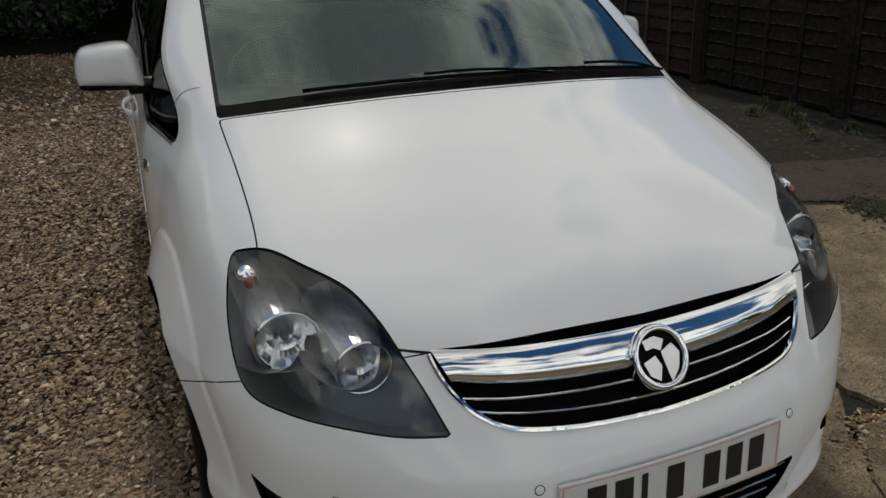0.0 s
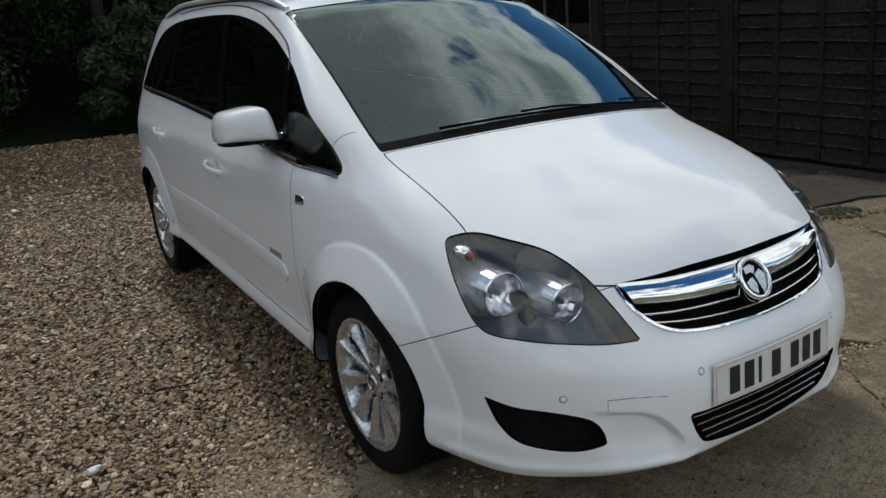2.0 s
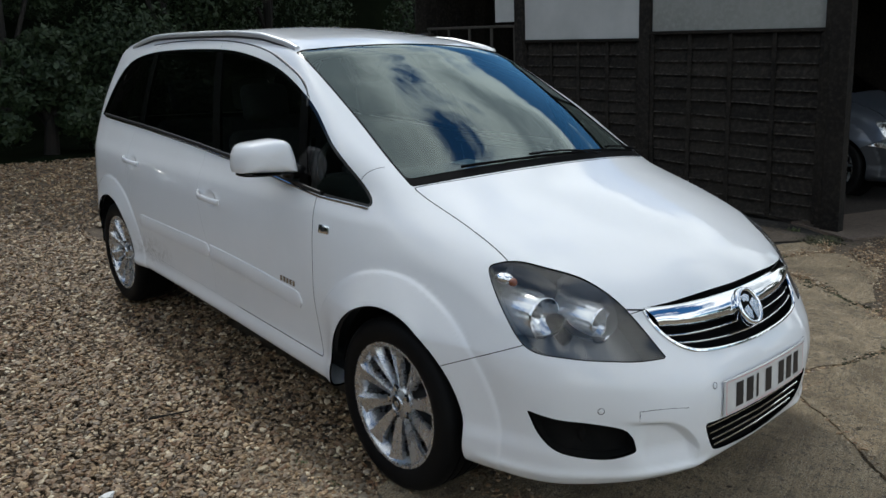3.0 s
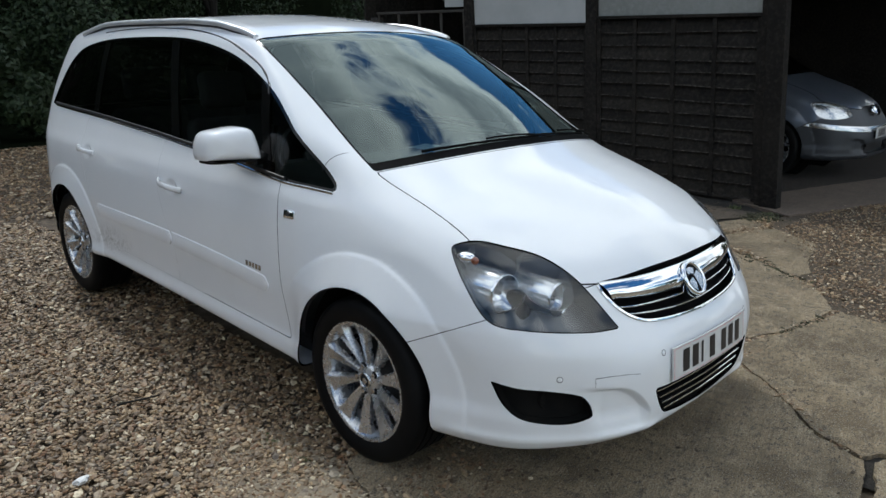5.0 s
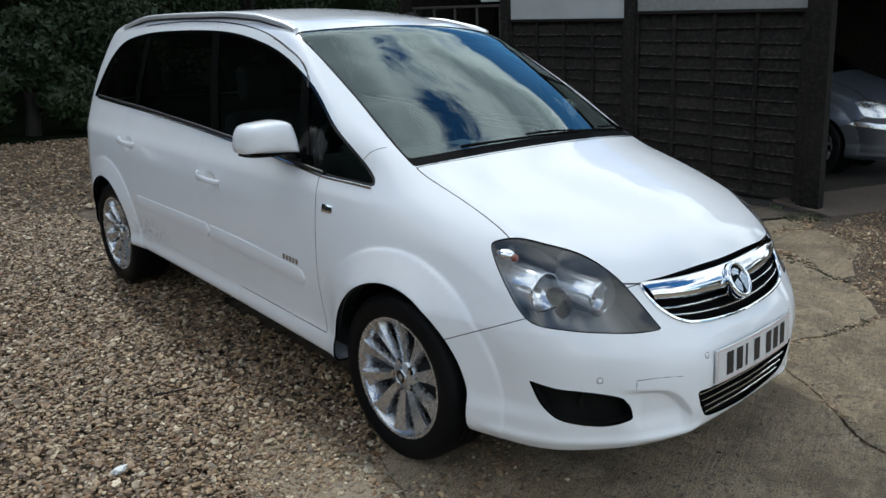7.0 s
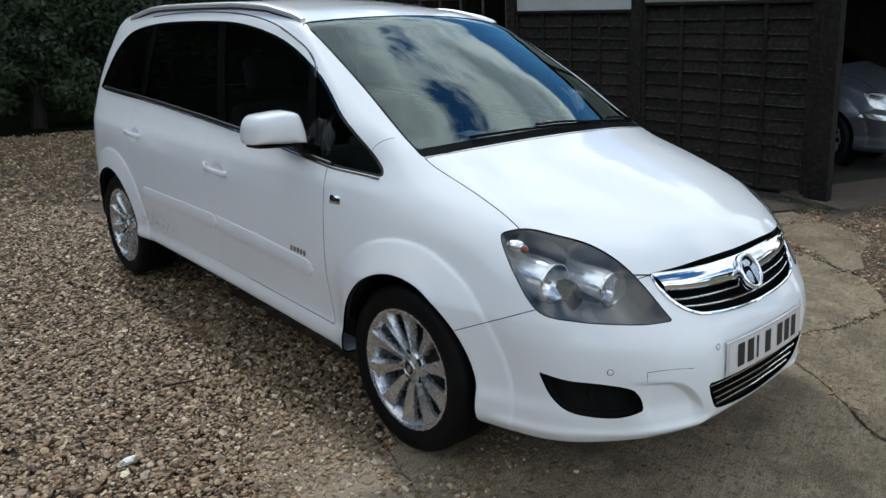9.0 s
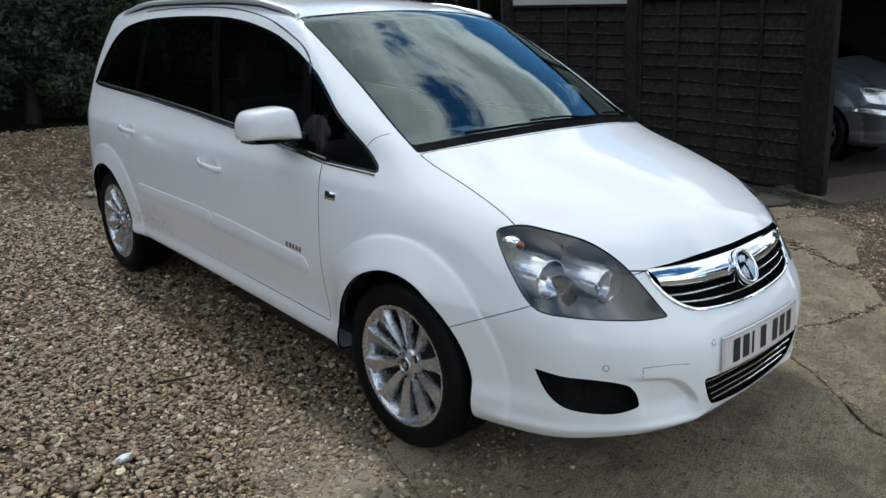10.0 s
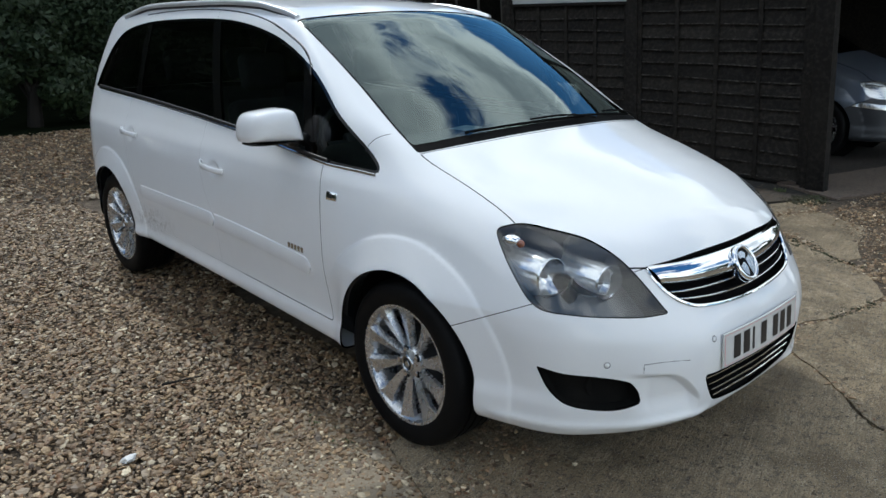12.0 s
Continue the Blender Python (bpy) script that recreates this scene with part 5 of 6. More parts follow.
label = "dark green overgrown hedgerow tree in the shade"
for i, (x, y, w, h) in enumerate(((-8.5, 11.5, 2.5, 8.5), (-5.2, 12.2, 2.6, 9.2), (-2.2, 11.6, 2.5, 8.4), (0.6, 12.6, 2.4, 9.4), (3.2, 12.2, 2.3, 8.6), (6.0, 13.5, 2.6, 9.5), (9.5, 12.5, 2.4, 7.0))):
    shrub((x, y, 0), w, h, 21000, 10 + i, label)
# near-black sheet whose colour stands in for the deep shade under the hedge
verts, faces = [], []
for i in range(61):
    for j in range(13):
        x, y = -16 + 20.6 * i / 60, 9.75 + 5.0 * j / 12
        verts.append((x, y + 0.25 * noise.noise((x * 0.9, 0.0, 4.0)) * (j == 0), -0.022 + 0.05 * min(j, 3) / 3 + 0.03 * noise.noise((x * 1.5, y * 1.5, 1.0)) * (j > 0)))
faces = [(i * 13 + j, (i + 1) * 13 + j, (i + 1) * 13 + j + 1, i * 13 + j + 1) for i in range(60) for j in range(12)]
tagged(mesh_object("hedge_bed", verts, faces, THICKET), "near-black sheet painted for the deep shade under the hedgerow trees", "soil", kind="structure")
shrub((0.7, 10.5, 0), 0.95, 1.9, 14000, 51, "green leafy bush at the edge of the gravel", 0.055, "")
# trees out of view that keep the reflections in the car's side dark
for i, (x, y) in enumerate(((-11, 8), (-11.5, 3.5), (-11.5, -1), (-11, -6), (-11.5, -10.5), (-13.5, -14))):
    shrub((x, y, 0), 2.8, 4.6, 7000, 30 + i, label, 0.10)
# unseen trees, added so that the grille mirrors something dark
for i, (x, y) in enumerate(((14.5, -1.5), (15.0, -6.0), (13.5, -10.5))):
    shrub((x, y, 0), 2.8, 4.8, 7000, 60 + i, label, 0.10)
# near-black boxes painted as deep shade; the one at x = -14 is unseen
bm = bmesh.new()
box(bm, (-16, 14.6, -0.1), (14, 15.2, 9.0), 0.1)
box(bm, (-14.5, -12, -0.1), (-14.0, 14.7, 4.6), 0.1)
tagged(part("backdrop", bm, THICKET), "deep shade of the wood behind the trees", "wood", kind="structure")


# ---------------------------------------------------------------- concrete slabs
SOIL = material("dark_soil", (0.016, 0.013, 0.009), 0.98, vary=(0.008, 0.007, 0.005), scale=3, second=(0.034, 0.028, 0.019), bump=0.008, bump_scale=45)
# reddish brown slab, with the car port's shade put into its colour
SHADED_BROWNSLAB = material("shaded_brown_concrete", (0.115, 0.085, 0.062), 0.93, vary=(0.080, 0.060, 0.044), scale=3, second=(0.15, 0.115, 0.085), bump=0.004, bump_scale=60)
pavement = empty("pavement", "old cracked concrete slabs with dirt in the joints", "pavement", kind="structure")


def slab(points, seed, top=0.0, mat=CONCRETE):
    ring = []
    turn = 1 if sum(xa * yb - xb * ya for (xa, ya), (xb, yb) in zip(points, points[1:] + points[:1])) > 0 else -1
    for (xa, ya), (xb, yb) in zip(points, points[1:] + points[:1]):
        n = max(2, int(math.hypot(xb - xa, yb - ya) / 0.02))
        for i in range(n):
            q = i / n
            x, y = xa + (xb - xa) * q, ya + (yb - ya) * q
            out = 0.007 + 0.016 * noise.noise((9 * x, 9 * y, seed)) + 0.010 * noise.noise((31 * x, 31 * y, seed))
            long = math.hypot(xb - xa, yb - ya)
            ring.append((x + turn * out * (yb - ya) / long, y - turn * out * (xb - xa) / long))
    bm = bmesh.new()
    f = bm.faces.new([bm.verts.new((x, y, top)) for x, y in ring])
    if f.normal.z < 0:
        f.normal_flip()
    bm.normal_update()
    if f.normal.z < 0:
        bmesh.ops.reverse_faces(bm, faces=[f])
    r = bmesh.ops.inset_region(bm, faces=[f], thickness=0.006, depth=0.0)
    for v in {v for fc in bm.faces if fc is not f for v in fc.verts} - set(f.verts):
        v.co.z -= 0.006
    outer = [e for e in bm.edges if len(e.link_faces) == 1]
    r = bmesh.ops.extrude_edge_only(bm, edges=outer)
    for v in [g for g in r["geom"] if isinstance(g, bmesh.types.BMVert)]:
        v.co.z = -0.06
    bmesh.ops.recalc_face_normals(bm, faces=bm.faces)
    return part("slab", bm, mat, pavement)


slab([(-0.55, 0.12), (-0.80, 0.05), (-0.91, 0.0), (-1.0, -0.32), (-1.35, -3.2), (-0.2, -3.2), (0.09, -1.40), (0.45, -1.305), (0.52, -1.105), (0.71, -0.925), (0.84, -0.775), (0.93, -0.645), (1.07, -0.455), (1.19, -0.31), (1.25, 0.15)], 1, 0.0)
slab([(1.105, -0.485), (1.31, -0.545), (1.55, -0.625), (2.05, -0.715), (2.03, -0.95), (2.3, -2.2), (1.2, -3.2), (0.62, -1.38), (0.485, -1.30), (0.55, -1.115), (0.74, -0.93), (0.87, -0.775), (0.965, -0.645)], 2, 0.004)
slab([(1.23, -0.32), (1.31, -0.505), (1.55, -0.58), (2.06, -0.665), (2.31, -0.51), (2.46, -0.38), (2.51, -0.25), (2.71, 0.01), (2.85, 0.26), (2.92, 0.645), (2.3, 0.65), (1.32, 0.65)], 3, 0.006)
slab([(2.57, -0.26), (2.77, 0.0), (2.91, 0.25), (2.98, 0.64), (3.6, 0.5), (3.78, 0.35), (3.53, -0.05), (2.95, -0.2), (2.74, -0.30)], 4, 0.0)
slab([(1.32, 0.675), (2.95, 0.67), (3.65, 0.53), (3.9, 0.48), (4.2, 0.62), (3.7, 0.80), (3.3, 0.88), (2.9, 1.0), (2.2, 1.3), (1.32, 1.5)], 5, -0.004)
slab([(4.32, 0.46), (5.5, 0.06), (7.2, -0.42), (9.0, -0.9), (9.2, -0.2), (7.4, 0.35), (5.9, 0.78), (4.62, 1.10)], 6, 0.012, SHADED_BROWNSLAB)

slab([(0.12, -1.45), (0.46, -1.355), (0.60, -1.43), (1.15, -3.2), (-0.15, -3.2)], 8, 0.002)

SAND = material("sandy_patch", (0.27, 0.222, 0.155), 0.95, vary=(0.16, 0.125, 0.085), scale=7, second=(0.31, 0.26, 0.19), bump=0.004, bump_scale=60)
slab([(-1.42, -0.15), (-1.36, 0.15), (-1.26, 0.42), (-1.05, 0.55), (-0.93, 0.40), (-0.91, 0.05), (-1.0, -0.25), (-1.2, -0.38)], 7, -0.013, SAND)

# bare earth along the fence and in the car port
verts, faces = [], []
nx, ny = 60, 90
for i in range(nx + 1):
    for j in range(ny + 1):
        x, y = 0.3 + 11.9 * i / nx, -2.6 + 9.6 * j / ny
        verts.append((x, y, -0.015 + 0.008 * noise.noise((x * 1.7, y * 1.7, 0.3)) + 0.005 * noise.noise((x * 7, y * 7, 2.0))))
faces = [(i * (ny + 1) + j, (i + 1) * (ny + 1) + j, (i + 1) * (ny + 1) + j + 1, i * (ny + 1) + j + 1) for i in range(nx) for j in range(ny)]
earth = mesh_object("earth", verts, faces, SOIL)
tagged(earth, "bare dark earth beside the fence and slabs", "ground", kind="structure")


# the sandy bed of the gravel beside the slabs, and the leafy floor of the car port
BROWNBED = material("sandy_bed", (0.062, 0.045, 0.028), 0.97, vary=(0.036, 0.026, 0.016), scale=3, second=(0.11, 0.082, 0.052), bump=0.010, bump_scale=70)
# leafy soil, its colour darkened for the shade inside the car port
SHADED_LEAFSOIL = material("shaded_leafy_soil", (0.020, 0.0145, 0.0095), 0.98, vary=(0.011, 0.008, 0.0055), scale=4, second=(0.05, 0.034, 0.021), bump=0.008, bump_scale=60)


def sheet(name, across, low, high, z, mat, label):
    """A slightly uneven sheet between two edges given as y over x."""
    verts, n, m = [], 40, 24
    for i in range(n + 1):
        x = across[0] + (across[1] - across[0]) * i / n
        for j in range(m + 1):
            y = low(x) + (high(x) - low(x)) * j / m
            verts.append((x, y + 0.05 * noise.noise((x * 3, y * 3, 9.0)), z + 0.003 * noise.noise((x * 6, y * 6, 5.0))))
    faces = [(i * (m + 1) + j, (i + 1) * (m + 1) + j, (i + 1) * (m + 1) + j + 1, i * (m + 1) + j + 1) for i in range(n) for j in range(m)]
    return tagged(mesh_object(name, verts, faces, mat), label, "ground", kind="structure")


sheet("gravel_bed", (1.95, 6.9), lambda x: -2.6, lambda x: min(0.52, 0.50 - 0.30 * (x - 4.3)), -0.0055, BROWNBED, "brown sandy bed under the gravel")
TRODDEN = material("trodden_earth", (0.052, 0.040, 0.028), 0.97, vary=(0.030, 0.024, 0.017), scale=3, second=(0.085, 0.066, 0.047), bump=0.006, bump_scale=60)


def slab_rim(x):
    return float(np.interp(x, (1.3, 2.2, 2.9, 3.3, 3.7, 4.2), (1.56, 1.36, 1.06, 0.94, 0.86, 0.69)))


sheet("earth_path", (1.3, 4.3), slab_rim, lambda x: slab_rim(x) + 0.85, -0.003, TRODDEN, "trodden brown earth behind the slabs")
sheet("port_floor", (4.66, 11.9), lambda x: 1.16 - 0.285 * (x - 4.62), lambda x: 6.55, 0.006, SHADED_LEAFSOIL, "leafy soil floor of the car port, coloured darker for its shade")


# ---------------------------------------------------------------- gravel
def stone_material():
    m = bpy.data.materials.new("gravel_stone")
    m.use_nodes = True
    nt = m.node_tree
    b = nt.nodes["Principled BSDF"]
    b.inputs["Roughness"].default_value = 0.55
    b.inputs["Specular IOR Level"].default_value = 0.45
    g = nt.nodes.new("ShaderNodeNewGeometry")
    oi = nt.nodes.new("ShaderNodeObjectInfo")
    add = nt.nodes.new("ShaderNodeMath")
    add.operation = "ADD"
    nt.links.new(g.outputs["Random Per Island"], add.inputs[0])
    nt.links.new(oi.outputs["Random"], add.inputs[1])
    fr = nt.nodes.new("ShaderNodeMath")
    fr.operation = "FRACT"
    nt.links.new(add.outputs[0], fr.inputs[0])
    ramp = nt.nodes.new("ShaderNodeValToRGB")
    tones = [(0.0, (0.063, 0.038, 0.02)), (0.16, (0.244, 0.16, 0.085)), (0.3, (0.099, 0.064, 0.036)), (0.42, (0.347, 0.235, 0.128)), (0.54, (0.182, 0.091, 0.041)), (0.66, (0.275, 0.208, 0.133)), (0.78, (0.478, 0.342, 0.193)), (0.87, (0.151, 0.118, 0.089)), (0.93, (0.714, 0.605, 0.417)), (1.0, (0.119, 0.069, 0.038))]
    els = ramp.color_ramp.elements
    while len(els) < len(tones):
        els.new(0.5)
    for e, (pos, col) in zip(els, tones):
        e.position, e.color = pos, (*col, 1)
    nt.links.new(fr.outputs[0], ramp.inputs["Fac"])
    tc = nt.nodes.new("ShaderNodeTexCoord")
    n = nt.nodes.new("ShaderNodeTexNoise")
    n.inputs["Scale"].default_value, n.inputs["Detail"].default_value = 90, 4
    nt.links.new(tc.outputs["Object"], n.inputs["Vector"])
    mx = nt.nodes.new("ShaderNodeMix")
    mx.data_type, mx.blend_type = "RGBA", "MULTIPLY"
    mx.inputs["Factor"].default_value = 0.6
    nt.links.new(ramp.outputs[0], mx.inputs["A"])
    nt.links.new(ramp_grey(nt, n.outputs["Fac"]), mx.inputs["B"])
    nt.links.new(mx.outputs["Result"], b.inputs["Base Color"])
    return m


def ramp_grey(nt, src):
    r = nt.nodes.new("ShaderNodeValToRGB")
    r.color_ramp.elements[0].position, r.color_ramp.elements[1].position = 0.3, 0.6
    r.color_ramp.elements[0].color = (0.45, 0.43, 0.41, 1)
    nt.links.new(src, r.inputs["Fac"])
    return r.outputs[0]


STONE = stone_material()


def ico(sub):
    bm = bmesh.new()
    bmesh.ops.create_icosphere(bm, subdivisions=sub, radius=1.0)
    v = np.array([q.co[:] for q in bm.verts])
    f = np.array([[q.index for q in fc.verts] for fc in bm.faces])
    bm.free()
    return v, f


def bare_patch(x, y):
    """How bare of stones the ground lies: thin gravel beside the front wheel, none on the slabs."""
    thin = np.exp(-(((x + 1.22) / 0.17)**2 + ((y - 0.18) / 0.30)**2)) * 0.50 + np.exp(-(((x + 1.02) / 0.10)**2 + ((y - 0.10) / 0.45)**2)) * 0.38
    thin = thin + np.exp(-(((x + 1.35) / 0.12)**2 + ((y + 0.05) / 0.10)**2)) * 0.45
    return thin


def scatter(rng, lo, hi, per_m2):
    n = int((hi[0] - lo[0]) * (hi[1] - lo[1]) * per_m2)
    return rng.uniform(lo[0], hi[0], n), rng.uniform(lo[1], hi[1], n)


def stones(name, x, y, size, sub, rng, label):
    base_v, base_f = ico(sub)
    n, k = len(x), len(base_v)
    ang = rng.uniform(0, 6.283, n)
    tilt = rng.normal(0, 0.24, (n, 2))
    s = size * np.exp(rng.normal(0, 0.30, n))
    dims = np.stack([s * rng.uniform(0.95, 1.45, n), s * rng.uniform(0.65, 1.05, n), s * rng.uniform(0.32, 0.58, n)], 1)
    v = np.repeat(base_v[None], n, 0) * (1 + rng.normal(0, 0.15, (n, k, 1)))
    v = np.sign(v) * np.abs(v)**0.85 * dims[:, None, :]
    v[:, :, 2] += tilt[:, :1] * v[:, :, 0] + tilt[:, 1:] * v[:, :, 1]
    c, si = np.cos(ang)[:, None], np.sin(ang)[:, None]
    px = v[:, :, 0] * c - v[:, :, 1] * si + x[:, None]
    py = v[:, :, 0] * si + v[:, :, 1] * c + y[:, None]
    heap = np.array([0.010 * noise.noise((a * 2.2, b * 2.2, 0.0)) for a, b in zip(x, y)])
    pz = v[:, :, 2] + (dims[:, 2] * 0.5 - 0.020 + heap + rng.uniform(0, 0.010, n))[:, None]
    verts = np.stack([px, py, pz], 2).reshape(-1, 3)
    faces = (base_f[None] + (np.arange(n) * k)[:, None, None]).reshape(-1, 3)
    me = bpy.data.meshes.new(name)
    me.vertices.add(len(verts))
    me.vertices.foreach_set("co", verts.ravel())
    me.loops.add(faces.size)
    me.loops.foreach_set("vertex_index", faces.ravel())
    me.polygons.add(len(faces))
    me.polygons.foreach_set("loop_start", np.arange(len(faces)) * 3)
    me.polygons.foreach_set("use_smooth", np.zeros(len(faces), bool))
    me.update(calc_edges=True)
    me.materials.append(STONE)
    return tagged(new(name, me), label, "gravel", kind="stuff")


rng = np.random.default_rng(5)
near, mid, far, right = scatter(rng, (-3.3, -0.9), (-0.55, 2.0), 5500), scatter(rng, (-4.4, 2.0), (-0.45, 5.0), 3100), scatter(rng, (-5.5, 5.0), (3.4, 9.9), 640), scatter(rng, (2.0, -2.6), (6.8, 0.75), 2900)


def thinned(xy, keep):
    return xy[0][keep], xy[1][keep]


on_slab = (near[0] > -0.845 + 0.27 * near[1] + rng.normal(0, 0.025, len(near[0]))) & (near[1] < 0.01 + 0.45 * (near[0] + 0.85) + rng.normal(0, 0.02, len(near[0])))
keep = (rng.random(len(near[0])) > bare_patch(*near)) & ~on_slab
near = thinned(near, keep)
edge = np.interp(right[1], [-2.6, -0.95, -0.7, -0.5, -0.3, 0.0, 0.3, 0.75], [2.2, 1.95, 2.02, 2.25, 2.68, 3.3, 3.55, 9]) + np.abs(rng.normal(0, 0.12, len(right[0])))
right = thinned(right, (right[0] > edge) & (right[1] < 0.42 - 0.30 * (right[0] - 4.3) + rng.normal(0, 0.05, len(right[0]))))
close = np.argsort(np.hypot(near[0] + 1.55, near[1] - 0.25))
loose, rest = close[:300], close[300:]
gravel = stones("gravel", near[0][rest], near[1][rest], 0.0081, 1, rng, "loose brown and grey gravel stones")
stones("gravel", *mid, 0.0090, 1, rng, "loose brown and grey gravel stones")
stones("gravel", *far, 0.013, 1, rng, "loose brown and grey gravel stones")
stones("gravel", *scatter(rng, (-6.0, -3.6), (-1.45, -0.9), 1000), 0.0110, 1, rng, "loose brown and grey gravel stones")
stones("gravel", *scatter(rng, (-7.0, -0.9), (-3.3, 5.0), 700), 0.0125, 1, rng, "loose brown and grey gravel stones")
stones("gravel", *right, 0.0066, 1, rng, "loose brown and grey gravel stones").location.z = 0.011
# the loose stones of the nearest stretch, each a piece of its own
forms = []
for k in range(10):
    v, f = ico(1)
    v = np.sign(v) * np.abs(v)**0.85 * (1 + rng.normal(0, 0.14, (len(v), 1))) * (1.05, 0.8, 0.52)
    me = bpy.data.meshes.new("stone")
    me.from_pydata([tuple(q) for q in v], [], [tuple(int(i) for i in q) for q in f])
    me.materials.append(STONE)
    forms.append(me)
for i in loose:
    x, y = near[0][i], near[1][i]
    st = new("stone", forms[int(rng.integers(10))])
    size = 0.0083 * math.exp(rng.normal(0, 0.3))
    st.matrix_basis = pose(x, y, size * 0.3 - 0.014 + 0.010 * noise.noise((x * 2.2, y * 2.2, 0.0)) + 0.006 * rng.random(), rng.normal(0, 18), rng.normal(0, 18), rng.uniform(0, 360)) @ Matrix.Diagonal((size * 1.05, size, size, 1))
    st.parent = gravel
px, py = rng.normal(-1.18, 0.16, 6000), rng.normal(0.14, 0.28, 6000)
stones("grit", px, py, 0.0046, 1, rng, "fine grit on the bare patch beside the wheel")
# stones kicked out on to the slab
kx = rng.uniform(-0.95, -0.50, 420)
ky = -0.30 + 0.55 * (kx + 0.9) + rng.normal(0, 0.16, 420) - 0.10
stones("gravel", kx, ky + 0.0, 0.0062, 1, rng, "stray gravel kicked on to the concrete").location.z = 0.018
# rubble and moss that fill the slab joints
MOSS = material("moss", (0.030, 0.034, 0.013), 0.95, vary=(0.060, 0.052, 0.026), scale=14, second=(0.020, 0.020, 0.010))


def along(line, n, spread):
    """Places strewn along a line of (x, y) points."""
    p = np.array(line, float)
    d = np.concatenate([[0], np.cumsum(np.linalg.norm(np.diff(p, axis=0), axis=1))])
    t = rng.uniform(0, d[-1], n)
    wide = spread * (0.6 + 0.8 * np.abs(np.sin(7 * t + 1)))
    return np.interp(t, d, p[:, 0]) + rng.normal(0, 1, n) * wide, np.interp(t, d, p[:, 1]) + rng.normal(0, 1, n) * wide


JOINTS = (([(2.30, -0.52), (2.42, -0.40), (2.54, -0.25), (2.74, 0.0), (2.90, 0.26), (2.96, 0.64)], 1700, 0.036), ([(2.2, 0.66), (2.77, 0.655), (3.3, 0.60), (3.8, 0.42), (4.2, 0.62)], 1500, 0.036), ([(1.08, -0.46), (1.31, -0.53), (1.55, -0.60), (2.06, -0.69)], 1000, 0.020), ([(0.50, -1.30), (0.56, -1.12), (0.75, -0.93), (0.95, -0.66), (1.14, -0.44)], 420, 0.012), ([(0.92, -0.50), (1.02, -0.60), (1.20, -0.60)], 350, 0.030))
for line, n, spread in JOINTS:
    stones("rubble", *along(line, n, spread), 0.0058, 1, rng, "brown rubble and grit in a slab joint").location.z = 0.012
for line, n, spread in (([(2.82, 0.86), (2.90, 1.0), (3.0, 0.95)], 900, 0.055), ([(3.02, 0.78), (3.35, 0.73)], 900, 0.055), ([(4.0, 0.62), (4.32, 0.62)], 700, 0.05), ([(2.5, -0.30), (2.85, 0.2)], 350, 0.03), ([(1.5, -0.58), (1.9, -0.66)], 160, 0.018)):
    moss = stones("moss", *along(line, n, spread), 0.0070, 1, rng, "low dark green moss on the slabs")
    moss.location.z = 0.013
    moss["category"] = "moss"
    moss.data.materials[0] = MOSS
pale = stones("pale_stone", np.array([-1.64]), np.array([0.575]), 0.022, 2, rng, "flat whitish stone lying on the gravel")
pale.location.z = 0.010
pale["kind"], pale["category"] = "", "stone"
del pale["kind"]
pale.data.materials[0] = CHALK


